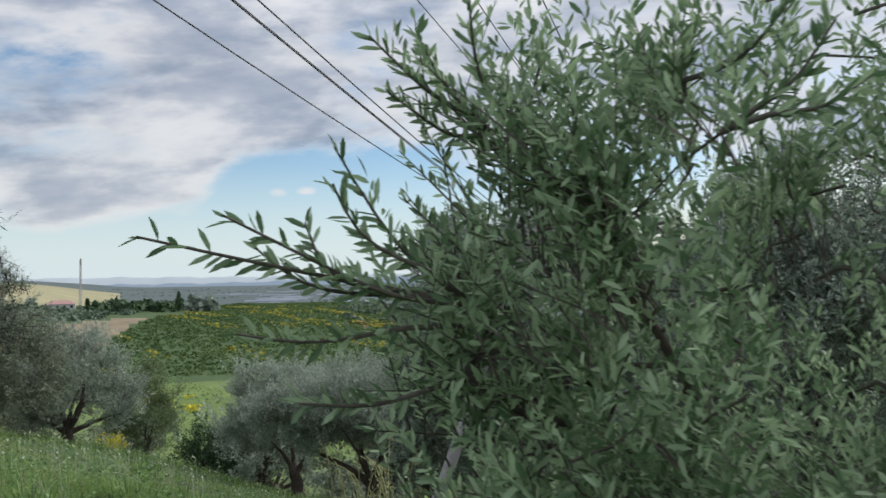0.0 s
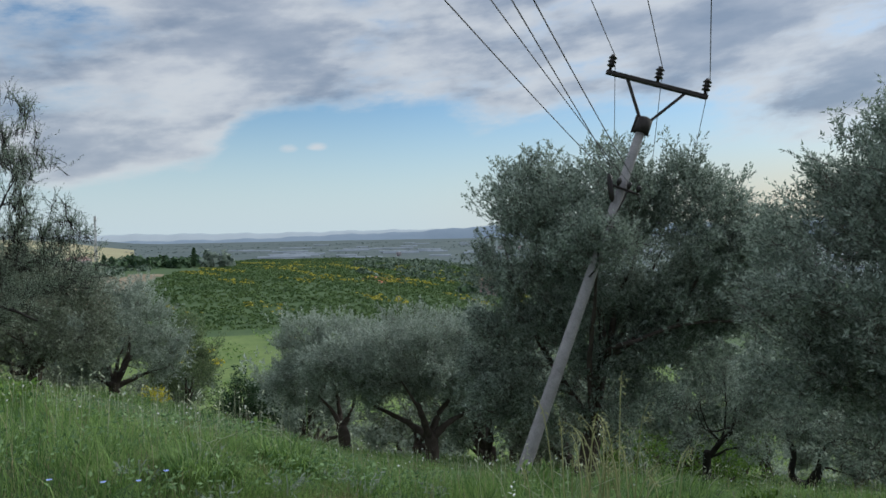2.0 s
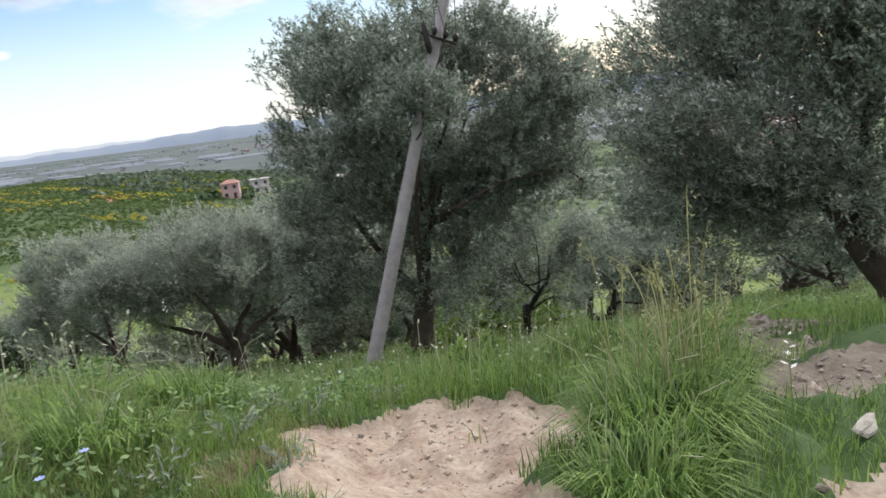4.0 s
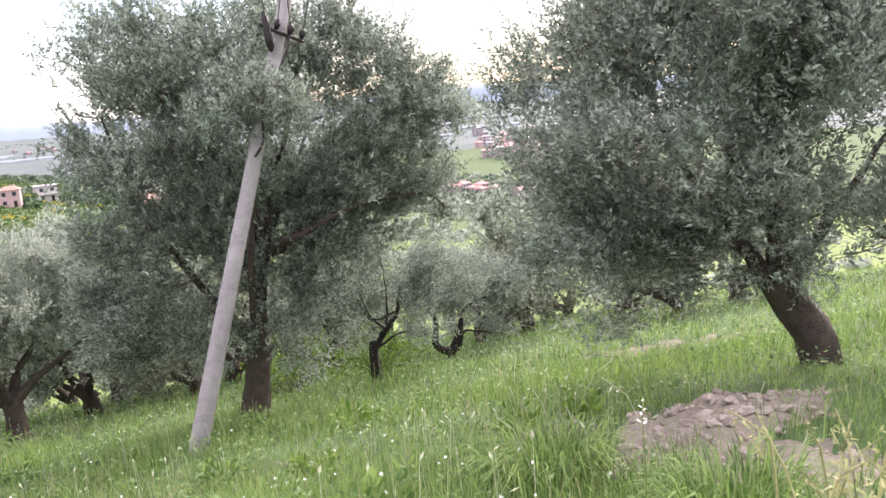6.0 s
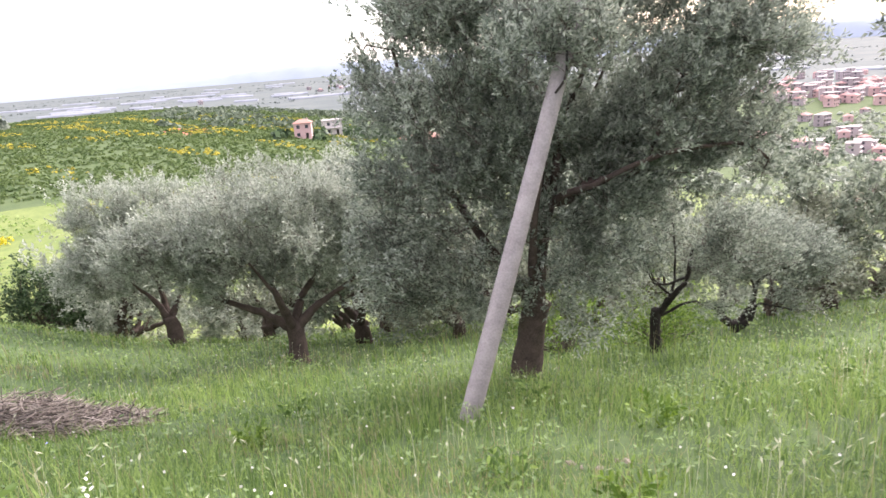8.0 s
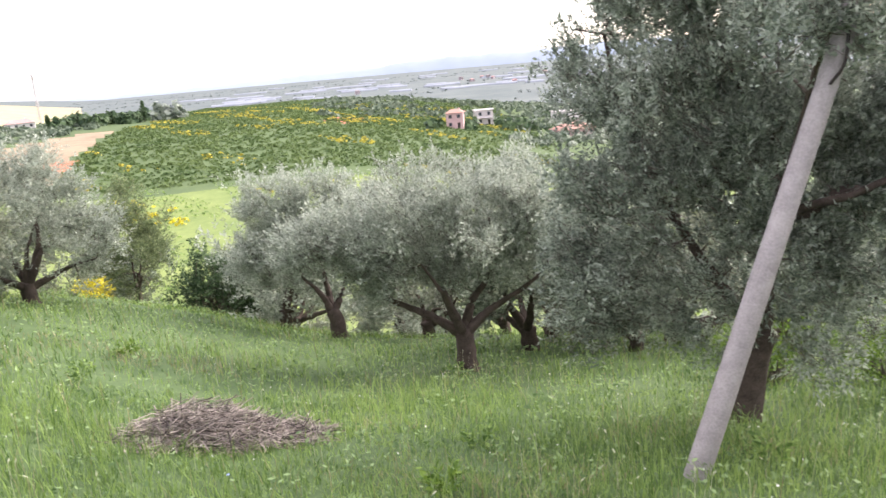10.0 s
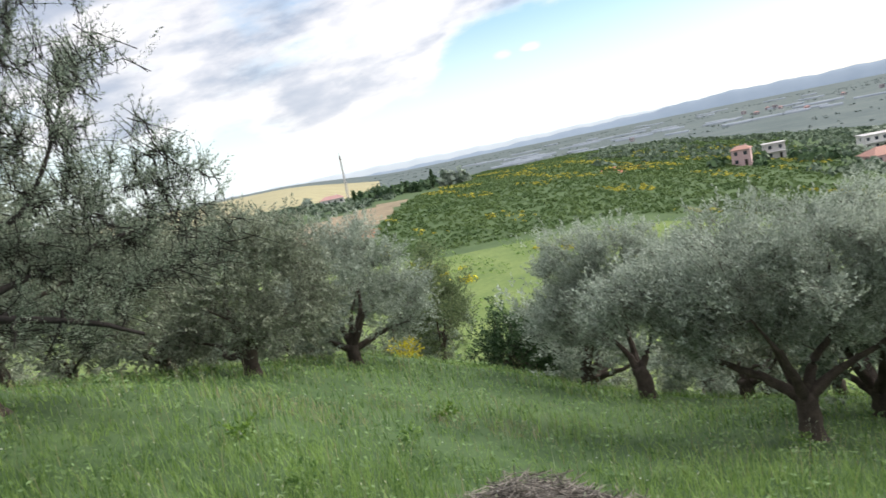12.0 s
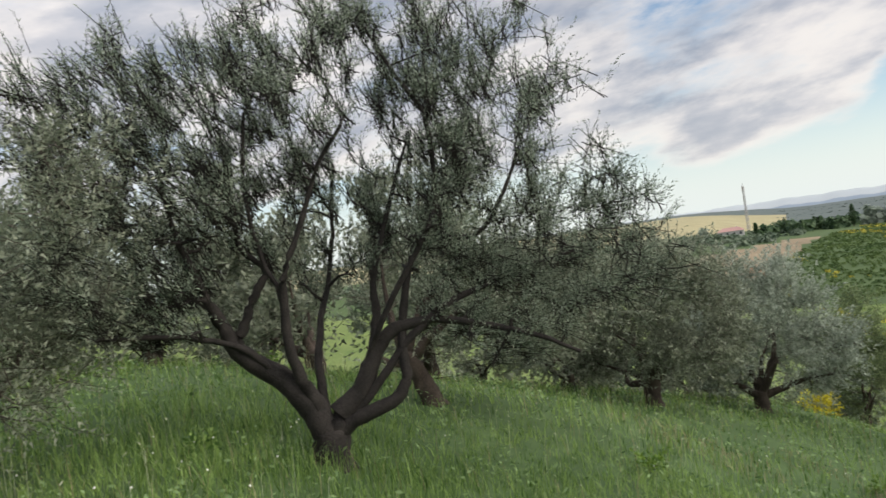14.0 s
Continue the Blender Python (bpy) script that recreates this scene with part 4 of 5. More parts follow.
def build_pole():
    axis = POLE_HEAD - POLE_FOOT
    length = float(np.linalg.norm(axis))
    pole = thing("power_pole", "leaning grey concrete power pole with a steel crossarm", "power pole", tuple(POLE_FOOT))
    pole.rotation_mode = "QUATERNION"
    # turn about its own axis, so that the arm lies across the line
    xdir = Vector((1, 0.05, 0))
    zdir = Vector(axis).normalized()
    xdir = (xdir - zdir * xdir.dot(zdir)).normalized()
    ydir = zdir.cross(xdir)
    m = Matrix((xdir, ydir, zdir)).transposed()
    pole.rotation_quaternion = m.to_quaternion()
    rng = np.random.default_rng(2)
    hs = np.linspace(-0.6, length, 26)
    shaft = tube(np.stack([hs * 0, hs * 0, hs], -1), np.linspace(0.128, 0.085, 26), 16, 0.02, rng)
    child("shaft", mesh_of("shaft", *shaft, [CONCRETE], True), pole, "pitted grey concrete shaft")
    child("cap", mesh_of("cap", *lathe([(0.001, length + 0.10), (0.10, length + 0.10), (0.15, length + 0.06), (0.155, length - 0.2), (0.11, length - 0.22)]), [STEEL], True), pole, "dark steel head collar")
    child("bracket", mesh_of("bracket", *moved(lathe([(0.001, 0.0), (0.02, 0.0), (0.02, 0.34), (0.001, 0.34)], 6), pose(-0.16, 0, length - 0.25)), [STEEL]), pole)
    top = length + 0.78
    arm = part("crossarm", box(-0.98, -0.05, -0.04, 0.98, 0.05, 0.04, 0.008), STEEL, pole, "rusty dark steel crossarm", (0, 0, top))
    arm.rotation_euler = (0, radians(-6), 0)
    for sx in (-1, 1):
        line = np.array([(sx * 0.07, 0, length + 0.02), (sx * 0.55, 0, top - 0.04 + sx * 0.058)])
        child("brace", mesh_of("brace", *tube(line, [0.032, 0.032], 6), [STEEL]), pole)
    for dx, dz in ((-0.92, 0.02), (0.0, 0.02), (0.92, 0.02)):
        prof = [(0.001, 0.0), (0.028, 0.0), (0.028, 0.09)]
        for k in range(3):
            prof += [(0.045, 0.10 + k * 0.075), (0.085, 0.115 + k * 0.075), (0.05, 0.15 + k * 0.075)]
        prof += [(0.04, 0.33), (0.001, 0.34)]
        child("insulator", mesh_of("insulator", *lathe(prof), [PORCELAIN], True), arm, "ribbed dark porcelain insulator", (dx, 0, dz))
    # low-voltage bracket near the tree's top
    hz = 5.72
    side = child("side_bracket", mesh_of("side_bracket", *tube(np.array([(-0.32, -0.12, hz), (0.32, -0.12, hz)]), [0.025, 0.025], 6), [STEEL]), pole)
    for dx in (-0.28, -0.1, 0.1, 0.28):
        child("small_insulator", mesh_of("small_insulator", *lathe([(0.001, 0), (0.02, 0), (0.045, 0.05), (0.05, 0.11), (0.02, 0.14), (0.001, 0.15)], 10), [PORCELAIN], True), side, "", (dx, -0.14, hz + 0.02))
    spool = curve_through([(-0.10, -0.14, 5.42), (-0.20, -0.16, 5.62), (-0.33, -0.16, 5.9)], 8)
    child("cable_joint", mesh_of("cable_joint", *tube(spool, [0.02, 0.05, 0.055, 0.055, 0.055, 0.055, 0.05, 0.02], 8), [PORCELAIN], True), pole, "thick black cable joint")
    cable = curve_through([(0.1, -0.15, hz), (0.02, -0.24, hz - 0.5), (-0.10, -0.16, hz - 1.0), (0.02, -0.14, hz - 1.5), (-0.05, -0.14, hz - 1.75)], 22)
    child("hanging_cable", mesh_of("hanging_cable", *tube(cable, np.full(22, 0.016), 5), [PORCELAIN]), pole, "black cable looped down the shaft")
    return pole, m, top, hz


POLE, POLE_TURN, ARM_Z, SIDE_Z = build_pole()


def on_pole(x, y, z):
    return np.array(Vector(POLE_FOOT) + POLE_TURN @ Vector((x, y, z)))


def wire(a, b, sag, r, label):
    t = np.linspace(0, 1, 40)[:, None]
    line = np.asarray(a) + (np.asarray(b) - np.asarray(a)) * t
    line[:, 2] -= (4 * sag * t * (1 - t))[:, 0]
    v, f = tube(line - line[0], np.full(40, r), 5)
    ob = new("wire", mesh_of("wire", v, f, [WIRE]))
    ob.location = line[0]
    tagged(ob, label, "wire", "power wires")


LINE = np.array([-0.314, -0.946, 0.083])
for dx in (-0.92, 0.0, 0.92):
    tip = on_pole(dx, 0, ARM_Z + 0.34 + 0.105 * dx)
    wire(tip, tip + LINE * 42, 0.25, 0.008, "bare overhead wire running to the steel crossarm")
    wire(tip, (tip[0] + 12.5, tip[1] + 62, tip[2] - 16), 2.6, 0.007, "bare overhead wire falling away down the slope")
for dx, end, sag in ((-0.28, (-8.93, -9.7, 7.43), 0.75), (-0.1, (-7.22, -9.7, 6.26), 0.27), (0.1, (-9.1, -9.7, 8.7), 0.77), (0.28, (-7.39, -9.7, 7.88), 0.96)):
    a = on_pole(dx, -0.14, SIDE_Z + 0.12)
    b = np.array(end)
    wire(a, a + (b - a) * 1.6, sag, 0.007, "thin overhead cable running to the pole's side bracket")


# ---- pile of cut branches ----
def brush_pile(x, y, rx, ry, h, n, seed, turn=0.0):
    rng = np.random.default_rng(seed)
    pieces = []
    for _ in range(n):
        a, r = rng.uniform(0, 2 * np.pi), math.sqrt(rng.uniform(0, 1))
        u, w = math.cos(a) * rx * r, math.sin(a) * ry * r
        px, py = x + u * math.cos(turn) - w * math.sin(turn), y + u * math.sin(turn) + w * math.cos(turn)
        hump = 1.0 + 0.35 * math.cos(3.1 * u + 0.9) + 0.15 * math.sin(5 * w)
        pz = ground_at(px, py) + 0.03 + h * hump * (1 - r * r) * rng.uniform(0.2, 1)
        d = rng.normal(size=3) * np.array([1, 0.8, 0.16])
        d /= np.linalg.norm(d)
        ln = rng.uniform(0.15, 0.6)
        c = np.array([px - x, py - y, pz - ground_at(x, y)])
        pieces.append(tube(wobble(c - d * ln / 2, c + d * ln / 2, 4, 0.06, rng), np.linspace(0.009, 0.003, 4), 3))
    pile = thing("brush_pile", "low heap of dry cut twigs in the grass", "brush pile", (x, y, ground_at(x, y)))
    child("brushwood", mesh_of("brushwood", *joined(pieces[60:]), [STICK]), pile, "matted dry brushwood", kind="stuff")
    for v, f in pieces[:60]:
        child("stick", mesh_of("stick", v, f, [STICK]), pile)


brush_pile(-6.1, 16.7, 1.3, 0.72, 0.42, 2200, 12, 0.45)
brush_pile(0.75, 9.5, 0.35, 0.3, 0.12, 160, 13)


# ---- stones in the bare patches ----
def stone_mesh(seed):
    bm = bmesh.new()
    bmesh.ops.create_icosphere(bm, subdivisions=2, radius=0.5)
    for v in bm.verts:
        v.co = Vector((v.co.x * 1.2, v.co.y * 0.9, v.co.z * 0.75)) * (0.75 + 0.6 * noise.noise(v.co * 2.1 + Vector((seed, 0, 0)))) 
    me = bpy.data.meshes.new("stone")
    bm.to_mesh(me)
    bm.free()
    me.materials.append(STONE)
    return me


STONES = [stone_mesh(k) for k in range(5)]
srng = random.Random(3)
for cx, cy, spread, count, big in ((1.5, 8.55, 0.95, 130, 0.15), (0.6, 7.4, 0.5, 40, 0.10), (-0.75, 4.8, 0.4, 10, 0.07), (-2.2, 6.9, 0.7, 12, 0.05), (-2.7, 5.3, 0.45, 8, 0.035), (0.4, 6.3, 0.4, 24, 0.08), (-0.7, 11.8, 0.5, 6, 0.12)):
    for _ in range(count):
        px, py = cx + srng.gauss(0, spread * 0.6), cy + srng.gauss(0, spread * 0.45)
        size = big * srng.uniform(0.25, 1.0) ** 1.3
        ob = new("stone", STONES[srng.randrange(5)])
        ob.matrix_world = pose(px, py, float(surface(px, py)) + size * 0.12, srng.uniform(-15, 15), srng.uniform(-15, 15), srng.uniform(0, 360)) @ Matrix.Diagonal((size, size, size, 1))
        tagged(ob, "pale rough stone lying on bare soil", "stone", "stones on the bare soil")


pale = STONES[1].copy()
pale.materials[0] = PALE_STONE
big_stone = new("stone", pale)
big_stone.matrix_world = pose(-0.42, 5.36, float(surface(-0.42, 5.36)) + 0.04, 4, -6, 25) @ Matrix.Diagonal((0.21, 0.13, 0.09, 1))
tagged(big_stone, "smooth pale stone at the edge of bare soil", "stone", "stones on the bare soil")


def soil_rubble(n, seed):
    """Crumbled clods over the bare patches."""
    rng = np.random.default_rng(seed)
    x, y = rng.uniform(-4, 3, n), rng.uniform(4, 9.8, n)
    ok = bareness(x, y) > rng.uniform(0.3, 1.0, n)
    ok &= np.sin(3.3 * x + 1.7 * y) * np.sin(2.9 * y - 2.1 * x) + rng.uniform(-0.9, 0.9, n) > -0.25
    x, y = x[ok], y[ok]
    m = len(x)
    size = 0.006 + 0.022 * rng.uniform(0, 1, (m, 1, 1)) ** 4
    shape = np.array([(1, 0, 0), (0, 1, 0), (-1, 0, 0), (0, -1, 0), (0, 0, 0.8), (0, 0, -0.8)])[None] * (1 + 0.45 * rng.uniform(-1, 1, (m, 6, 1)))
    t = rng.uniform(0, 2 * np.pi, (m, 1))
    shape = np.stack([shape[..., 0] * np.cos(t) - shape[..., 1] * np.sin(t), shape[..., 0] * np.sin(t) + shape[..., 1] * np.cos(t), shape[..., 2]], -1) * size
    v = np.stack([x, y, surface(x, y) + 0.003], -1)[:, None] + shape
    k = np.arange(m)[:, None, None] * 6
    f = (k + np.array([[(0, 1, 4), (1, 2, 4), (2, 3, 4), (3, 0, 4), (1, 0, 5), (2, 1, 5), (3, 2, 5), (0, 3, 5)]])).reshape(-1, 3)
    tagged(new("soil_clods", mesh_of("soil_clods", v.reshape(-1, 3), f, [RUBBLE])), "crumbled clods and grit on bare soil", "soil", kind="stuff")


soil_rubble(12000, 15)


# ---- far things ----
def polar(az, d):
    return -math.sin(radians(az)) * d, math.cos(radians(az)) * d


def clump_field(name, label, spots, size, quads, mat, seed, height=0.8):
    """Many far bushes in one mesh: ragged little leaves of each in a rounded heap."""
    rng = np.random.default_rng(seed)
    n = len(spots)
    s = size * rng.uniform(0.6, 1.3, n)
    z = ground_height(spots[:, 0], spots[:, 1])
    d = rng.normal(size=(n, quads, 3))
    d /= np.linalg.norm(d, axis=-1, keepdims=True)
    d[..., 2] = np.abs(d[..., 2])
    c = np.stack([spots[:, 0], spots[:, 1], z], -1)[:, None] + d * (s[:, None] * rng.uniform(0.5, 1.0, (n, quads)))[..., None] * np.array([1, 1, height]) + np.array([0, 0, 0.1])
    u = rng.normal(size=c.shape)
    u /= np.linalg.norm(u, axis=-1, keepdims=True)
    w = np.cross(u, d)
    w /= np.linalg.norm(w, axis=-1, keepdims=True) + 1e-9
    e = (s[:, None, None] * 0.36 * rng.uniform(0.6, 1.2, (n, quads, 1)))
    v = np.stack([c + u * e, c + w * e, c - u * e, c - w * e], 2).reshape(-1, 3)
    ob = new(name, mesh_of(name, v, np.arange(len(v)).reshape(-1, 4), [mat]))
    return tagged(ob, label, "shrubs", kind="stuff")


frng = np.random.default_rng(77)


def scatter(n, x0, x1, y0, y1, keep):
    p = np.stack([frng.uniform(x0, x1, n), frng.uniform(y0, y1, n)], -1)
    d, az = np.hypot(p[:, 0], p[:, 1]), np.degrees(np.arctan2(-p[:, 0], p[:, 1]))
    return p[keep(p[:, 0], p[:, 1], d, az)]


patch = lambda x, y: np.sin(x / 9 + 1.3) * np.sin(y / 13 + x / 21) + 0.6 * np.sin(x / 4.1 + y / 5.3)
on_hill = lambda x, y, d, az: (y + 6 * np.sin(x / 13) > 178) & (y < 500) & ((d < 355) | (az < 19)) & (az < heath_end(d) - 0.3) & (az > -10 + 5 * np.sin(x / 5.0 + y / 7.0))
clump_field("broom_shrubs", "dark green broom shrubs covering the low hill", scatter(20000, -190, 40, 172, 500, on_hill), 1.0, 7, LEAF_HEATH, 1, 0.5)
clump_field("flowering_broom", "broom shrubs in yellow flower on the low hill",
            scatter(8000, -190, 40, 172, 430, lambda x, y, d, az: on_hill(x, y, d, az) & (patch(x, y) + 0.7 * step(255, 320, y) + 0.5 * step(185, 174, y) + 0.5 * np.sin(1.9 * x) * np.sin(1.7 * y) > 1.05)), 0.8, 14, BROOM_FLOWER, 2, 0.8)
clump_field("valley_broom", "yellow broom in the green meadow", scatter(230, -75, -20, 120, 165, lambda x, y, d, az: (patch(x, y) > 0.75)), 0.8, 12, FLOWER_YELLOW, 3)
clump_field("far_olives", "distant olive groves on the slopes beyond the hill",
            scatter(4600, -60, 330, 250, 640, lambda x, y, d, az: ((d > 345) | (az < -6)) & (az < 8) & (az > -48) & (patch(x * 0.4, y * 0.5) > -0.7)), 2.3, 12, FAR_LEAF_HAZED, 4, 0.9)
clump_field("slope_olives", "grey olive groves on the valley's flank",
            scatter(2300, 20, 420, 95, 480, lambda x, y, d, az: (az < -9) & (d > 100) & (patch(x * 0.6, y * 0.7) > -0.5)), 2.4, 26, LEAF_GREY, 5, 0.95)
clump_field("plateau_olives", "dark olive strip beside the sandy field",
            scatter(1600, -330, -90, 190, 460, lambda x, y, d, az: (az > 22.5) & (az < 62) & (d > sand_end(az) + 5) & (d < 450)), 2.3, 18, FAR_LEAF_HAZED, 6, 0.9)
clump_field("valley_tufts", "coarse tufts of grass in the valley meadow", scatter(9000, -120, 60, 72, 175, lambda x, y, d, az: (az < 40) & (az > -25) & (patch(x * 1.6, y * 1.4) > -0.2)), 0.4, 4, BLADE, 21, 0.6)
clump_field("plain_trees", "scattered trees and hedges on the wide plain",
            scatter(9000, -1700, 1700, 900, 3400, lambda x, y, d, az: (np.sin(y / 37 + x / 410) + 0.7 * np.sin(x / 61 - y / 140) > 0.7) & (az < 24)), 3.8, 6, PLAIN_LEAF_HAZED, 22, 0.8)
line_pts = np.array([polar(a, 415 + 12 * math.sin(a * 3)) for a in np.arange(19.2, 24.9, 0.055)])
clump_field("house_trees", "dark trees round the houses beyond the hill", np.array([polar(-a, d) for a, d in ((0.3, 296), (1.0, 305), (3.1, 292), (3.4, 306), (5.4, 312), (6.0, 300), (6.8, 318), (7.6, 305), (8.4, 322), (9.0, 300), (11.8, 340), (12.4, 320), (5.9, 330))]), 2.6, 60, LEAF_DARK, 9, 1.3)
clump_field("windbreak", "dark row of windbreak trees on the far ridge", line_pts, 2.9, 44, LEAF_DARK, 7, 1.75)
clump_field("ridge_trees", "pale trees at the end of the windbreak", np.array([polar(a, 405) for a in (16.9, 17.3, 17.7, 18.1, 18.5, 28.6, 28.8)]), 3.6, 50, LEAF, 8, 2.2)


def cypress(az, d, h, seed):
    x, y = polar(az, d)
    t = thing("cypress", "tall narrow dark cypress on the far ridge", "tree", (x, y, ground_at(x, y)), "cypresses")
    rng = np.random.default_rng(seed)
    child("trunk", mesh_of("trunk", *tube(np.array([(0, 0, -0.3), (0, 0, h * 0.4), (0, 0, h * 0.9)]), [0.25, 0.2, 0.05], 6), [BARK]), t)
    n = 260
    zz = rng.uniform(0.05, 1, n)
    r = 0.11 * h * np.sin(np.pi * np.clip(zz * 0.85 + 0.12, 0, 1)) * rng.uniform(0.5, 1, n)
    a = rng.uniform(0, 2 * np.pi, n)
    o = np.stack([r * np.cos(a), r * np.sin(a), zz * h], -1)
    hd = np.stack([np.cos(a) * 0.4, np.sin(a) * 0.4, np.ones(n)], -1)
    hd /= np.linalg.norm(hd, axis=1, keepdims=True)
    child("crown", mesh_of("crown", *leaves_on(o, hd, np.full(n, 0.8), 5, 0.8, 0.4, rng), [LEAF_DARK]), t, kind="stuff")


cypress(19.4, 410, 9.5, 1)
cypress(18.6, 412, 8, 2)
cypress(25.3, 420, 5.5, 3)


def house(az, d, w, dep, storeys, wall, roof_mat, label, turn=0.0, hip=True, name="house", group="", place=None):
    """A house with walls, a roof with eaves, storeys of windows, a door and balcony slabs."""
    x, y = place or polar(az, d)
    h = 2.9 * storeys
    hs = thing(name, label, "house", (x, y, ground_at(x, y) - 0.8), group)
    hs.rotation_euler = (0, 0, radians(turn))
    part("wall", box(-w / 2, -dep / 2, 0, w / 2, dep / 2, h + 0.8), wall, hs)
    if hip:
        e, rh = 0.5, 0.24 * dep
        bm = bmesh.new()
        c = [bm.verts.new(p) for p in ((-w / 2 - e, -dep / 2 - e, h + 0.804), (w / 2 + e, -dep / 2 - e, h + 0.804), (w / 2 + e, dep / 2 + e, h + 0.804), (-w / 2 - e, dep / 2 + e, h + 0.804))]
        r = [bm.verts.new(p) for p in ((-w / 2 + dep * 0.35, 0, h + 0.8 + rh), (w / 2 - dep * 0.35, 0, h + 0.8 + rh))]
        for f in ((c[0], c[1], r[1], r[0]), (c[1], c[2], r[1]), (c[2], c[3], r[0], r[1]), (c[3], c[0], r[0]), (c[3], c[2], c[1], c[0])):
            bm.faces.new(f)
        roof = part("roof", bm, roof_mat, hs, "red clay tile roof")
        part("chimney", box(w * 0.2, 0.3, h + 0.9, w * 0.2 + 0.6, 0.9, h + rh + 1.2), wall, roof)
    else:
        part("roof", box(-w / 2 - 0.4, -dep / 2 - 0.4, h + 0.804, w / 2 + 0.4, dep / 2 + 0.4, h + 1.05), GREY_WALL, hs, "flat concrete roof slab")
    n = max(2, int(w / 3))
    for k in range(storeys):
        z = 0.8 + 2.9 * k + 0.9
        for i in range(n):
            px = -w / 2 + w * (i + 0.5) / n
            if k == 0 and i == n // 2:
                part("door", box(px - 0.5, -dep / 2 - 0.03, 0.8, px + 0.5, -dep / 2 + 0.05, 2.9), STEEL, hs, "dark door")
            else:
                part("window", box(px - 0.6, -dep / 2 - 0.03, z, px + 0.6, -dep / 2 + 0.05, z + 1.3), GLASS, hs, "dark window")
        part("window", box(-w / 2 - 0.03, -0.6, z, -w / 2 + 0.05, 0.6, z + 1.3), GLASS, hs, "dark window")
        if k and not hip:
            part("balcony", box(-w / 2 + 0.5, -dep / 2 - 1.2, 0.7 + 2.9 * k, w / 2 - 0.5, -dep / 2 - 0.004, 0.85 + 2.9 * k), WHITE_WALL, hs, "white balcony slab")
    return hs


house(-2.1, 300, 6.4, 5.2, 2, PINK_WALL, ROOF, "pink two-storey house with a tiled roof beyond the hill", -10)
house(-4.2, 320, 7.2, 5.4, 2, GREY_WALL, ROOF, "unfinished grey concrete house with balconies", 5, False)
house(-10.3, 352, 12, 9, 2, WHITE_WALL, ROOF, "white two-storey house among trees", 8, False)
house(-10.5, 292, 13, 10, 1, PINK_WALL, ROOF, "low house with a red tiled roof", 20)
house(26.9, 432, 13, 8, 1, WHITE_WALL, TOWN_ROOF, "long white farmhouse with a muted red roof on the ridge", 25)
house(-40.7, 198, 11, 8, 1, WHITE_WALL, ROOF, "small house with a red roof down the slope", 40)
house(-43.6, 205, 9, 7, 1, WHITE_WALL, ROOF, "small white house down the slope", 30)
TOWN = [house(-37.5, 840, 10, 8, 3, TOWN_WALL, TOWN_ROOF, "white town house with balconies", 20, False, group="town houses"),
        house(-38.6, 780, 9, 7, 2, PINK_WALL, TOWN_ROOF, "pink town house with a red tiled roof", 40, True, group="town houses"),
        house(-36.9, 900, 10, 8, 2, TOWN_WALL, TOWN_ROOF, "pink town house with a red tiled roof", 30, True, group="town houses")]
trng = random.Random(11)
for k in range(150):
    az, d = trng.uniform(-47, -34.5), trng.choice((trng.uniform(680, 1150), trng.uniform(700, 900), trng.uniform(700, 900)))
    if k > 143:
        az, d = trng.uniform(-38, -31), trng.uniform(400, 480)
    elif k > 105:
        az, d = trng.uniform(-48, -37.5), trng.uniform(340, 640)
    tx, ty = polar(az, d)
    copy_thing(TOWN[trng.randrange(3)], pose(tx, ty, ground_at(tx, ty) - 0.8, 0, 0, trng.uniform(0, 60)) @ Matrix.Diagonal((*[trng.uniform(0.8, 1.25) * (0.7 if k > 105 else 1.0)] * 3, 1)))
for k in range(16):
    az, d = trng.uniform(-30, 5), trng.uniform(1100, 2100)
    tx, ty = polar(az, d)
    copy_thing(TOWN[trng.randrange(3)], pose(tx, ty, ground_at(tx, ty) - 0.8, 0, 0, trng.uniform(0, 60)))


def greenhouse(az, d, length):
    x, y = polar(az, d)
    a = np.linspace(0, np.pi, 9)
    prof = np.stack([np.cos(a) * 9, np.sin(a) * 4.5], -1)
    xs = np.array([-length / 2, length / 2])
    v = np.array([(px, p[0], p[1]) for px in xs for p in prof])
    f = np.array([(k, k + 1, 10 + k, 9 + k) for k in range(8)])
    gh = thing("greenhouse", "long white film greenhouse on the plain", "greenhouse", (x, y, ground_at(x, y)), "greenhouses")
    gh.rotation_euler = (0, 0, radians(az * 0.6 + trng.uniform(-8, 8)))
    child("cover", mesh_of("cover", v, f, [FILM]), gh, "milky plastic film")
    for sx in xs:
        child("end_wall", mesh_of("end_wall", np.array([(sx, -9, 0), (sx, 9, 0), (sx, 8.9, 3.9), (sx, -8.9, 3.9)]), np.array([(0, 1, 2, 3)]), [FILM]), gh)


for k in range(56):
    greenhouse(trng.uniform(-14, 17.5), trng.choice((trng.uniform(1500, 1900), trng.uniform(1400, 3300))), trng.uniform(35, 120))
for k in range(14):
    greenhouse(trng.uniform(-48, -14), trng.uniform(1100, 2600), trng.uniform(60, 170))


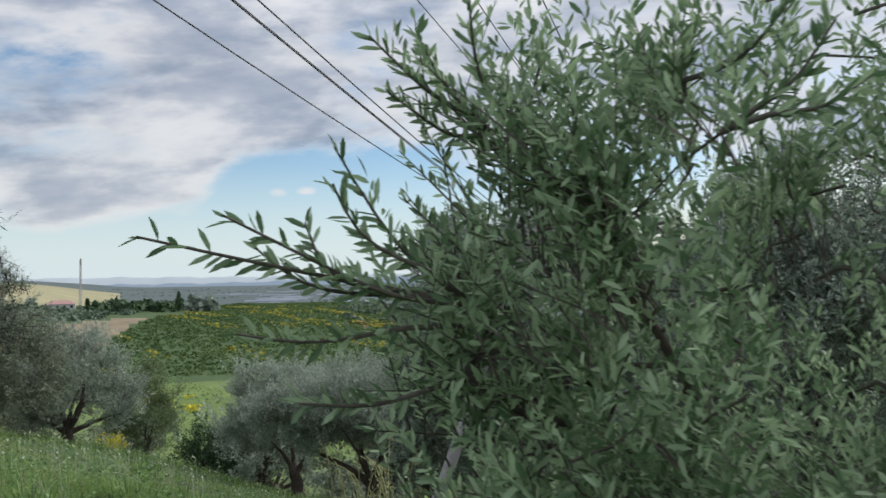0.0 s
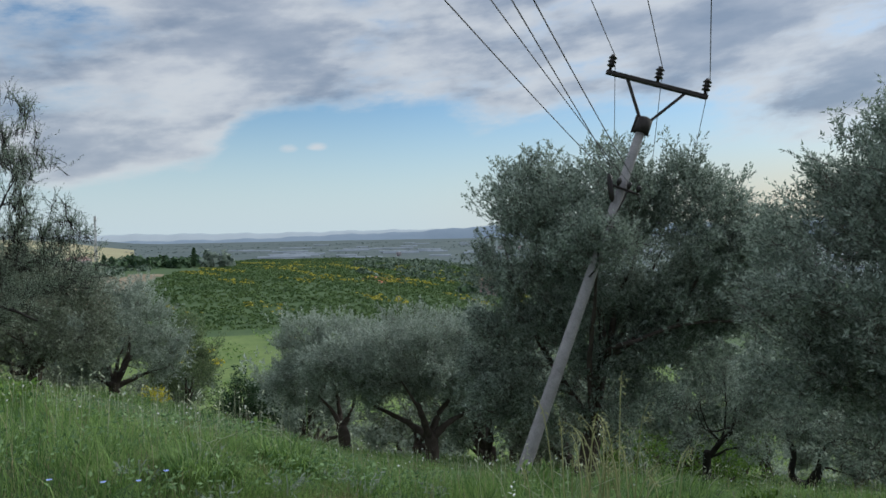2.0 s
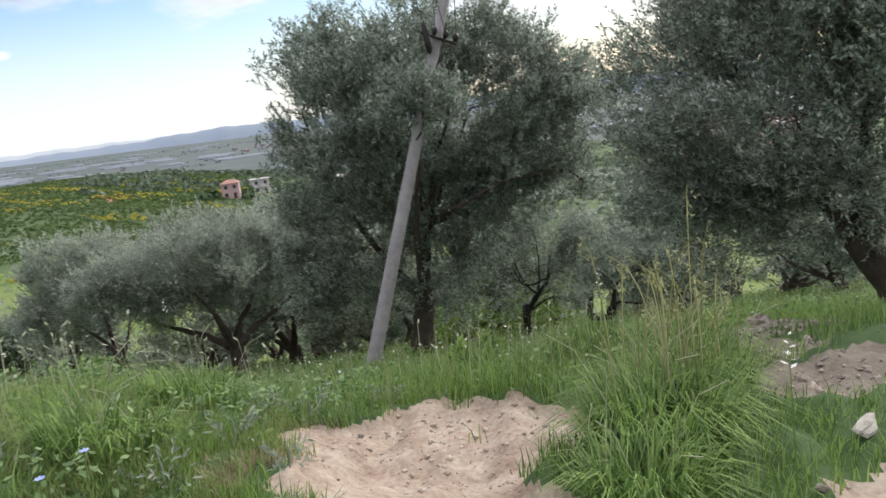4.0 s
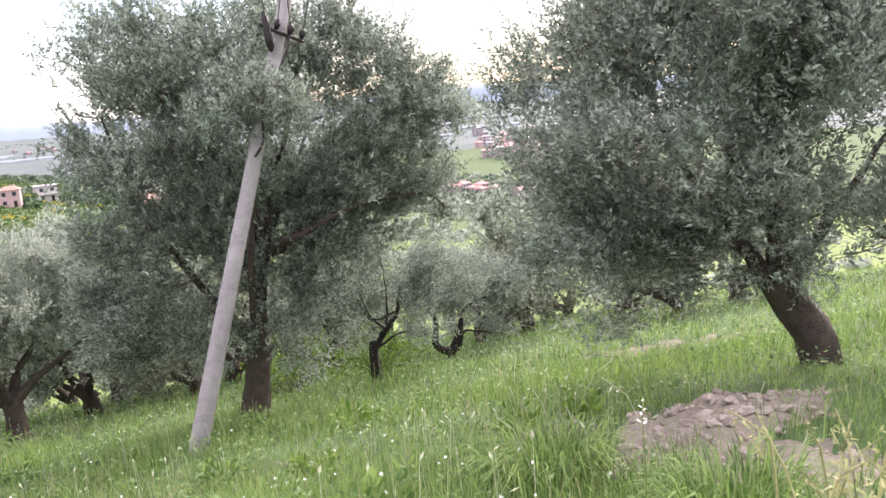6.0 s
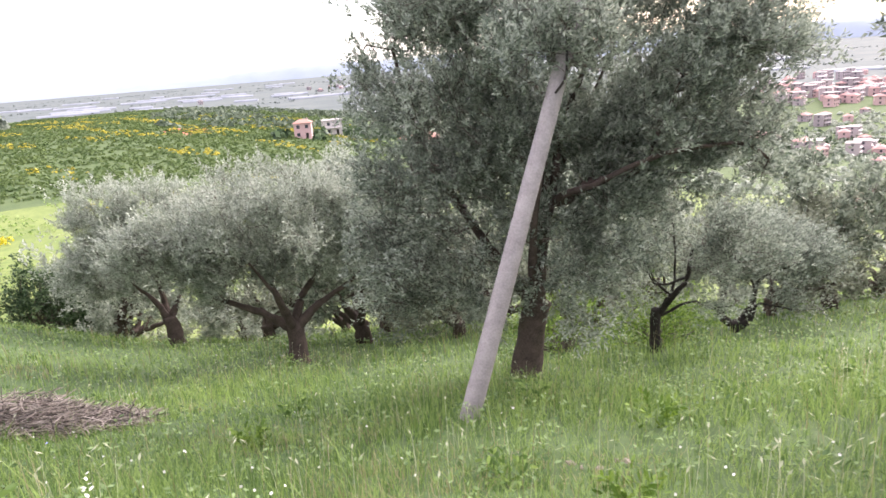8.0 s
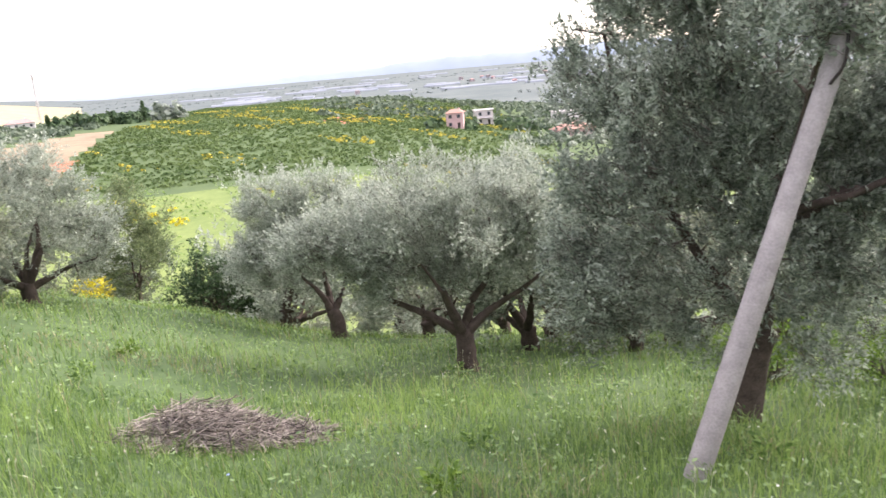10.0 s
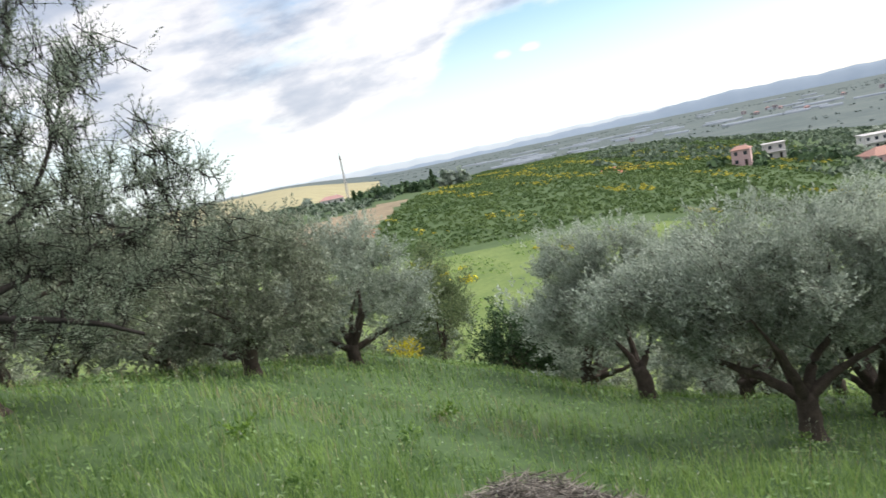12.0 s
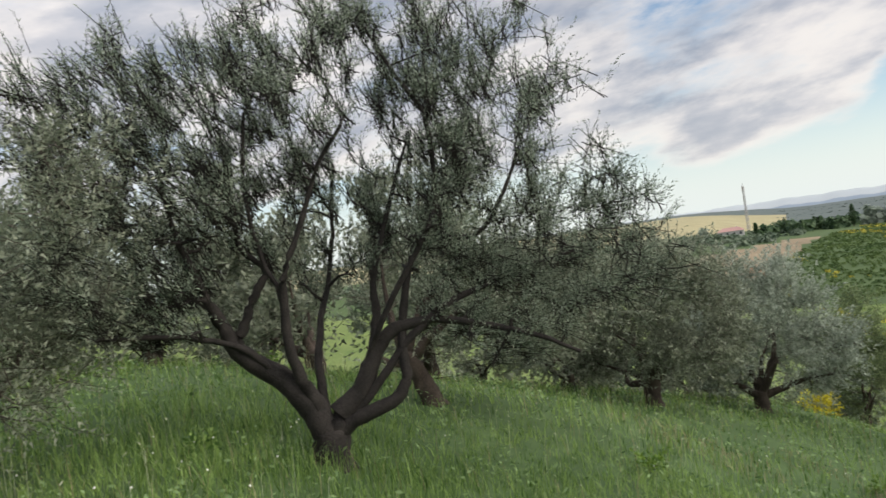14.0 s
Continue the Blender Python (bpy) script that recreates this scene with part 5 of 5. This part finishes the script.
def build_mast():
    x, y = polar(25.7, 900)
    mast = thing("radio_mast", "tall lattice radio mast far across the fields", "mast", (x, y, ground_at(x, y)))
    h, b = 20.3 - ground_at(x, y), 1.3
    for sx, sy in ((-1, -1), (1, -1), (1, 1), (-1, 1)):
        child("leg", mesh_of("leg", *tube(np.array([(sx * b, sy * b, 0), (sx * 0.5, sy * 0.5, h)]), [0.3, 0.24], 4), [MAST_STEEL]), mast)
    for k in range(11):
        z0, z1 = h * k / 11, h * (k + 1) / 11
        w0, w1 = b + (0.5 - b) * k / 11, b + (0.5 - b) * (k + 1) / 11
        for s in (-1, 1):
            child("lattice_bar", mesh_of("lattice_bar", *tube(np.array([(-w0 * s, -w0, z0), (w1 * s, -w1, z1)]), [0.16, 0.16], 4), [MAST_STEEL]), mast)
    for k, z in enumerate((h - 2.2, h - 4.6)):
        for a in range(3):
            c, s = math.cos(a * 2.09), math.sin(a * 2.09)
            part("antenna_panel", box(c * 1.1 - 0.3, s * 1.1 - 0.3, z - 1, c * 1.1 + 0.3, s * 1.1 + 0.3, z + 1), WHITE_WALL, mast)
    child("tip", mesh_of("tip", *tube(np.array([(0, 0, h - 0.2), (0, 0, h + 3)]), [0.1, 0.06], 5), [STEEL]), mast)


build_mast()


# ---- grass ----
def blades(n, seed, r0, r1, height, width, mat, name, label, keep=None, lean=0.5, a0=-78, a1=112, clump=0.75, at=(-3, 6)):
    """Bent blades of grass, thinner with distance."""
    rng = np.random.default_rng(seed)
    r = rng.uniform(r0, r1, n)
    a = np.radians(rng.uniform(a0, a1, n))
    x, y = at[0] - np.sin(a) * r, at[1] + np.cos(a) * r
    wave = np.sin(2.3 * x + 1.1 * y) * np.sin(1.9 * y - 1.3 * x) + 0.6 * np.sin(5.3 * x + 2.9 * y + 1)
    ok = rng.uniform(-1.6, 1.6, n) < wave + 1.6 * clump
    ok &= rng.uniform(0, 1, n) > bareness(x, y) * 1.1
    if keep is not None:
        ok &= keep(x, y, r)
    x, y, r = x[ok], y[ok], r[ok]
    n = len(x)
    z = ground_height(x, y) - 0.03
    tall = height * rng.uniform(0.45, 1.2, n) * (0.8 + 0.35 * np.sin(0.8 * x + 1.7) * np.sin(0.9 * y)) * (1 + 0.006 * r)
    tall *= 0.5 + 0.5 * step(0.6, 2.4, np.hypot(x + 3.2, (y - 5.6) * 0.8))
    w = width * rng.uniform(0.6, 1.3, n) * (1 + 0.055 * r)
    t = rng.uniform(0, 2 * np.pi, n)
    d = np.stack([np.cos(t), np.sin(t)], -1)
    b = lean * tall * rng.uniform(0.15, 1.0, n)
    turn = t + rng.normal(size=n) * 0.4 + np.pi / 2
    s = np.stack([np.cos(turn), np.sin(turn), 0 * t], -1) * w[:, None] / 2
    foot = np.stack([x, y, z], -1)
    mid = foot + np.stack([d[:, 0] * b * 0.3, d[:, 1] * b * 0.3, tall * 0.6], -1)
    tip = foot + np.stack([d[:, 0] * b, d[:, 1] * b, tall], -1)
    v = np.stack([foot - s, foot + s, mid + s * 0.8, mid - s * 0.8, tip + s * 0.12, tip - s * 0.12], 1).reshape(-1, 3)
    k = np.arange(0, len(v), 6)[:, None]
    f = np.concatenate([k + np.array([[0, 1, 2, 3]]), k + np.array([[3, 2, 4, 5]])])
    tagged(new(name, mesh_of(name, v, f, [mat])), label, "grass", kind="stuff")


blades(40000, 7, 1.2, 6.5, 0.24, 0.006, BLADE, "near_grass", "fresh green grass beside the bare path", clump=0.7, at=(-1.8, 0.8), a0=-70, a1=70, lean=0.95)
blades(150000, 1, 0.4, 14, 0.27, 0.005, BLADE, "meadow_grass", "long fresh green grass on the slope", clump=0.75, lean=0.95)
blades(92000, 2, 8, 34, 0.25, 0.0095, BLADE, "slope_grass", "long fresh green grass down to the crest", clump=0.8, lean=0.9)
blades(16000, 13, 0.2, 3.2, 0.22, 0.0065, BLADE, "path_grass", "short green grass beside the bare path", lean=0.9, a0=105, a1=290, clump=0.9)
blades(9000, 3, 0.5, 30, 0.50, 0.004, BLADE_DRY, "dry_stalks", "pale dry grass stalks standing in the meadow", lean=0.5)
blades(14000, 5, 0.6, 16, 0.46, 0.009, BLADE, "tall_tufts", "taller tufts of coarse green grass", keep=lambda x, y, r: np.sin(3.1 * x + np.sin(2 * y)) * np.sin(2.7 * y + 1) > 0.45, lean=1.0)


def herbs(n, seed, r0, r1):
    """Low broad-leaved plants between the blades."""
    rng = np.random.default_rng(seed)
    r, a = rng.uniform(r0, r1, n), np.radians(rng.uniform(-70, 110, n))
    x, y = -3 - np.sin(a) * r, 6 + np.cos(a) * r
    ok = (bareness(x, y) < 0.15) & (np.sin(2.1 * x + 0.7 * y + 2) * np.sin(1.6 * y - 0.9 * x) + 0.5 * np.sin(4.7 * x - 3.1 * y) + rng.uniform(-0.6, 0.6, n) > 0.1)
    x, y, r = x[ok], y[ok], r[ok]
    m = len(x)
    c = np.stack([x, y, ground_height(x, y) + rng.uniform(0.04, 0.26, m)], -1)
    u = rng.normal(size=c.shape) * np.array([1, 1, 0.6])
    u /= np.linalg.norm(u, axis=1, keepdims=True)
    w = np.cross(u, rng.normal(size=c.shape) * 0.5 + np.array([0, 0, 1]))
    w /= np.linalg.norm(w, axis=1, keepdims=True)
    e = (0.012 + 0.0009 * r[:, None]) * rng.uniform(0.6, 1.5, (m, 1))
    v = np.stack([c - u * e * 1.5, c + w * e * 0.7, c + u * e * 1.5, c - w * e * 0.7], 1).reshape(-1, 3)
    tagged(new("meadow_herbs", mesh_of("meadow_herbs", v, np.arange(len(v)).reshape(-1, 4), [HERB])), "low leafy herbs between the grass blades", "herbs", kind="stuff")


herbs(75000, 6, 0.5, 28)


DRY_SPOTS = [(-0.5, 17.0, 0.9), (-1.75, 12.45, 0.9), (-0.75, 11.55, 0.6), (-2.7, 15.7, 0.6), (-2.0, 14.9, 0.7), (-4.1, 17.7, 0.5), (-10.6, 22.1, 1.0), (-11.2, 20.4, 0.7), (-1.9, 11.8, 1.0), (-0.7, 11.8, 0.9), (-2.9, 14.7, 1.2), (-11.5, 20.0, 1.6), (-4.0, 15.3, 0.9), (0.6, 15.6, 0.8), (-8.5, 21.5, 1.3)]
blades(90000, 8, 3, 22, 0.17, 0.006, BLADE_DRY, "dry_patches", "patches of short bleached grass on thin soil", lean=0.9, clump=1.0,
       keep=lambda x, y, r: np.min([np.hypot(x - a, (y - b) * 1.6) - c for a, b, c in DRY_SPOTS], axis=0) + 0.25 * np.sin(6 * x) * np.sin(5 * y) < 0)


NEAR_DRY = [(-3.9, 5.2, 0.6), (-4.4, 6.2, 0.7), (-3.6, 4.6, 0.5), (-4.9, 5.4, 0.5), (-3.6, 7.2, 0.5), (-2.95, 7.0, 0.35), (-3.7, 6.1, 0.45), (-3.3, 6.5, 0.35), (-2.9, 4.2, 0.5)]
blades(42000, 12, 0.2, 2.8, 0.15, 0.005, BLADE_DRY, "trodden_grass", "short dry grass round the bare path", lean=1.0, clump=1.0, a0=-180, a1=180,
       keep=lambda x, y, r: np.min([np.hypot(x - a, y - b) - c for a, b, c in NEAR_DRY], axis=0) + 0.2 * np.sin(7 * x) * np.sin(6 * y) < 0)


def flowers(n, seed, size, mat, name, label, r0, r1, tall, keep=None):
    rng = np.random.default_rng(seed)
    r = rng.uniform(r0, r1, n)
    a = np.radians(rng.uniform(-70, 105, n))
    x, y = -3 - np.sin(a) * r, 6 + np.cos(a) * r
    ok = bareness(x, y) < 0.3
    ok &= np.sin(1.7 * x + 0.6) * np.sin(1.3 * y) > -0.2
    x, y = x[ok], y[ok]
    z = ground_height(x, y) + tall * rng.uniform(0.6, 1.2, len(x))
    c = np.stack([x, y, z], -1)
    quads = []
    for k in range(3):
        u = rng.normal(size=c.shape)
        u /= np.linalg.norm(u, axis=1, keepdims=True)
        w = np.cross(u, rng.normal(size=c.shape))
        w /= np.linalg.norm(w, axis=1, keepdims=True)
        e = size * rng.uniform(0.6, 1.2, (len(c), 1))
        quads.append(np.stack([c + u * e, c + w * e, c - u * e, c - w * e], 1))
    v = np.concatenate(quads).reshape(-1, 3)
    tagged(new(name, mesh_of(name, v, np.arange(len(v)).reshape(-1, 4), [mat])), label, "flowers", kind="stuff")


flowers(1000, 4, 0.011, PETAL_WHITE, "white_flowers", "tiny white flowers scattered through the grass", 1.5, 24, 0.38)


def blue_flower(x, y, seed):
    rng = np.random.default_rng(seed)
    z = ground_at(x, y)
    fl = thing("blue_flower", "pale blue wild flower on a thin green stem", "flower", (x, y, z), "blue wild flowers")
    h = rng.uniform(0.3, 0.42)
    child("stem", mesh_of("stem", *tube(np.array([(0, 0, -0.02), (0.01, 0, h * 0.6), (0.02, 0.01, h)]), [0.003, 0.003, 0.002], 4), [BLADE]), fl)
    for k in range(7):
        a = k / 7 * 2 * np.pi
        d, s = np.array([math.cos(a), math.sin(a), 0.25]), np.array([-math.sin(a), math.cos(a), 0]) * 0.006
        o = np.array([0.02, 0.01, h])
        child("petal", mesh_of("petal", np.array([o, o + d * 0.012 + s * 0.8, o + d * 0.020, o + d * 0.012 - s * 0.8]), np.array([(0, 1, 2, 3)]), [PETAL_BLUE]), fl)


for k, (fx, fy) in enumerate(((-4.0, 5.35), (-3.83, 5.42), (-4.03, 5.24), (-3.84, 5.24), (-4.28, 5.3), (-3.7, 5.5), (-5.3, 13.9), (-4.6, 10.6))):
    blue_flower(fx, fy, k)


def white_spike(x, y, top):
    """A pale flower spike on a tall stem."""
    z = ground_at(x, y)
    fl = thing("white_flower", "pale cream flower spike on a tall green stem", "flower", (x, y, z), "pale flower spikes")
    h = top - z
    child("stem", mesh_of("stem", *tube(np.array([(0, 0, -0.02), (0.015, 0, h * 0.6), (0.01, 0.01, h)]), [0.0035, 0.003, 0.002], 4), [BLADE]), fl)
    for k in range(9):
        a, s = k * 2.4, 0.014 - 0.0008 * k
        o = np.array([0.01, 0.01, h - 0.06 + 0.012 * k])
        d, w = np.array([math.cos(a), math.sin(a), 0.4]), np.array([-math.sin(a), math.cos(a), 0]) * 0.5
        child("petal", mesh_of("petal", np.array([o, o + (d + w) * s, o + d * s * 1.9, o + (d - w) * s]), np.array([(0, 1, 2, 3)]), [PETAL_WHITE]), fl)


white_spike(-1.76, 4.38, 0.27)
white_spike(-0.9, 6.9, -0.15)
white_spike(-3.55, 8.9, -0.25)


def tall_oats(x, y, seed, n=16, h=1.0):
    """A loose stand of tall yellow grass stalks with drooping heads."""
    rng = np.random.default_rng(seed)
    ob = thing("tall_dry_grass", "tall yellowed grass stalks with drooping seed heads", "grass", (x, y, ground_at(x, y)), "tall stalks")
    pieces, heads = [], []
    for _ in range(n):
        b = np.array([rng.normal() * 0.15, rng.normal() * 0.12, -0.03])
        d = np.array([rng.normal() * 0.06, rng.normal() * 0.06, 0])
        hh = h * rng.uniform(0.6, 1.1)
        line = curve_through([b, b + d * 0.3 + (0, 0, hh * 0.5), b + d + (0, 0, hh * 0.88), b + d * 1.9 + (0, 0, hh)], 8)
        pieces.append(tube(line, [0.0045] * 4 + [0.004, 0.004, 0.003, 0.002], 3))
        for q in range(5):
            c = line[5] + (line[7] - line[5]) * (q / 4)
            heads.append(c)
    child("stalks", mesh_of("stalks", *joined(pieces), [STALK]), ob, kind="stuff")
    hd = np.tile(np.array([[0.3, 0.1, -0.5]]), (len(heads), 1)) + rng.normal(size=(len(heads), 3)) * 0.3
    hd /= np.linalg.norm(hd, axis=1, keepdims=True)
    child("seed_heads", mesh_of("seed_heads", *leaves_on(np.array(heads), hd, np.full(len(heads), 0.06), 3, 0.035, 0.010, rng), [STALK]), ob, kind="stuff")


for k, (tx, ty, th) in enumerate(((-1.14, 5.85, 1.15), (-1.02, 5.95, 1.0), (-0.85, 6.1, 0.7))):
    tall_oats(tx, ty, 20 + k, 15 if th > 1 else 10, th)


def tussock(x, y, seed, n, spread, length):
    """A dense tussock of long arching blades."""
    rng = np.random.default_rng(seed)
    ob = thing("grass_tussock", "dense tussock of long arching green grass beside bare soil", "grass", (x, y, ground_at(x, y) - 0.02), "tussocks")
    t = rng.uniform(0, 2 * np.pi, n)
    q = np.sqrt(rng.uniform(0, 1, n)) * spread
    foot = np.stack([np.cos(t) * q, np.sin(t) * q * 0.8, 0 * t], -1)
    foot[:, 2] = ground_height(x + foot[:, 0], y + foot[:, 1]) - ground_at(x, y)
    t2 = t + rng.normal(size=n) * 0.7
    d = np.stack([np.cos(t2), np.sin(t2), 0 * t], -1)
    ln, bend = length * rng.uniform(0.5, 1.15, n)[:, None], rng.uniform(0.25, 1.0, n)[:, None]
    up = np.array([0, 0, 1.0])
    side = np.stack([-np.sin(t2), np.cos(t2), 0 * t], -1) * 0.0042 * rng.uniform(0.6, 1.3, n)[:, None]
    p1 = foot + ln * (up * 0.40 + d * 0.10 * bend)
    p2 = foot + ln * (up * (0.74 - 0.12 * bend) + d * 0.36 * bend)
    p3 = foot + ln * (up * (0.95 - 0.5 * bend) + d * 0.74 * bend)
    v = np.stack([foot - side, foot + side, p1 - side, p1 + side, p2 - side * 0.8, p2 + side * 0.8, p3 - side * 0.15, p3 + side * 0.15], 1).reshape(-1, 3)
    k = np.arange(n)[:, None, None] * 8
    f = (k + np.array([[(0, 1, 3, 2), (2, 3, 5, 4), (4, 5, 7, 6)]])).reshape(-1, 4)
    child("foliage", mesh_of("foliage", v, f, [BLADE]), ob, kind="stuff")
    for _ in range(7):
        b = np.array([rng.normal() * spread * 0.5, rng.normal() * spread * 0.4, 0.0])
        lean = np.array([rng.normal() * 0.10, rng.normal() * 0.10, 0])
        h = length * rng.uniform(1.0, 1.5)
        line = np.stack([b, b + lean * 0.3 + (0, 0, h * 0.5), b + lean + (0, 0, h * 0.9), b + lean * 1.6 + (0, 0, h)])
        child("stalk", mesh_of("stalk", *tube(line, [0.002, 0.002, 0.0018, 0.003], 4), [SEED]), ob, "pale seeding stalk")


for k, (ux, uy, un, us, ul) in enumerate(((-1.38, 5.6, 1500, 0.32, 0.52), (-1.1, 5.95, 1000, 0.30, 0.5), (-1.75, 5.15, 700, 0.22, 0.45), (-0.75, 6.2, 900, 0.35, 0.5), (-0.3, 6.9, 700, 0.3, 0.5),
                                          (-3.75, 6.3, 500, 0.25, 0.32), (-3.4, 7.3, 500, 0.25, 0.35), (-0.2, 8.3, 700, 0.4, 0.55))):
    tussock(ux, uy, 60 + k, un, us, ul)


def seed_heads(n, seed, r0, r1, tall):
    """Pale nodding grass heads over the meadow."""
    rng = np.random.default_rng(seed)
    r = rng.uniform(r0, r1, n)
    a = np.radians(rng.uniform(-60, 110, n))
    x, y = -3 - np.sin(a) * r, 6 + np.cos(a) * r
    ok = (bareness(x, y) < 0.2) & (np.sin(1.1 * x + 0.9) * np.sin(0.8 * y + 0.3) + rng.uniform(-0.7, 0.7, n) > 0)
    x, y = x[ok], y[ok]
    m = len(x)
    z = ground_height(x, y)
    h = tall * rng.uniform(0.7, 1.2, m)
    t = rng.uniform(0, 2 * np.pi, m)
    d = np.stack([np.cos(t), np.sin(t), 0 * t], -1)
    s = np.stack([-np.sin(t), np.cos(t), 0 * t], -1)
    foot, top = np.stack([x, y, z], -1), np.stack([x, y, z + h], -1) + d * 0.06
    tip = top + d * 0.05 + np.array([0, 0, 0.03])
    stem = np.stack([foot - s * 0.002, foot + s * 0.002, top + s * 0.0015, top - s * 0.0015], 1)
    mid = (top + tip) / 2
    head = np.stack([top, mid + s * 0.009, tip, mid - s * 0.009], 1)
    v = np.concatenate([stem, head]).reshape(-1, 3)
    tagged(new("seed_grass", mesh_of("seed_grass", v, np.arange(len(v)).reshape(-1, 4), [SEED])), "pale nodding seed heads over the meadow", "grass", kind="stuff")


seed_heads(3200, 9, 1.5, 20, 0.46)


def weed(x, y, seed, mat, h, n, name, label, leaf=0.09, wide=0.035):
    """A leafy weed: a rosette of broad leaves on short stems."""
    rng = np.random.default_rng(seed)
    ob = thing(name, label, "weed", (x, y, ground_at(x, y)), "weeds in the meadow")
    a = rng.uniform(0, 2 * np.pi, n)
    o = np.stack([np.cos(a) * 0.05, np.sin(a) * 0.05, rng.uniform(0, h * 0.5, n)], -1)
    hd = np.stack([np.cos(a) * 0.7, np.sin(a) * 0.7, rng.uniform(0.3, 1.2, n)], -1)
    hd /= np.linalg.norm(hd, axis=1, keepdims=True)
    child("stalk", mesh_of("stalk", *tube(np.array([(0, 0, -0.02), (0.01, 0, h * 0.5), (0, 0.01, h * 0.9)]), [0.006, 0.005, 0.003], 5), [mat]), ob)
    child("leafage", mesh_of("leafage", *leaves_on(o, hd, np.full(n, h * 0.6), 5, leaf, wide, rng, True), [mat]), ob, kind="stuff")


for k, (wx, wy) in enumerate(((-2.98, 6.2), (-3.05, 5.5), (-3.2, 6.45), (-2.75, 7.25), (-3.0, 7.5), (-3.3, 5.0), (-3.5, 5.9), (-3.75, 6.5), (-2.2, 7.5), (-4.1, 6.1))):
    weed(wx, wy, 90 + k, LEAF_GREY, 0.16 + 0.02 * (k % 4), 14, "silvery_weed", "low silvery-green weed at the edge of bare soil", 0.045, 0.012)
wrng = random.Random(21)
for k in range(26):
    r, a = wrng.uniform(2.5, 17), radians(wrng.uniform(-50, 95))
    wx, wy = -3 - math.sin(a) * r, 6 + math.cos(a) * r
    if float(bareness(wx, wy)) < 0.2:
        if k % 3:
            weed(wx, wy, k, BLADE, wrng.uniform(0.28, 0.42), 22, "leafy_weed", "green leafy weed standing in the grass")
        else:
            weed(wx, wy, k, LEAF_LIME, wrng.uniform(0.25, 0.45), 24, "leafy_weed", "bright lime-green weed standing in the grass")
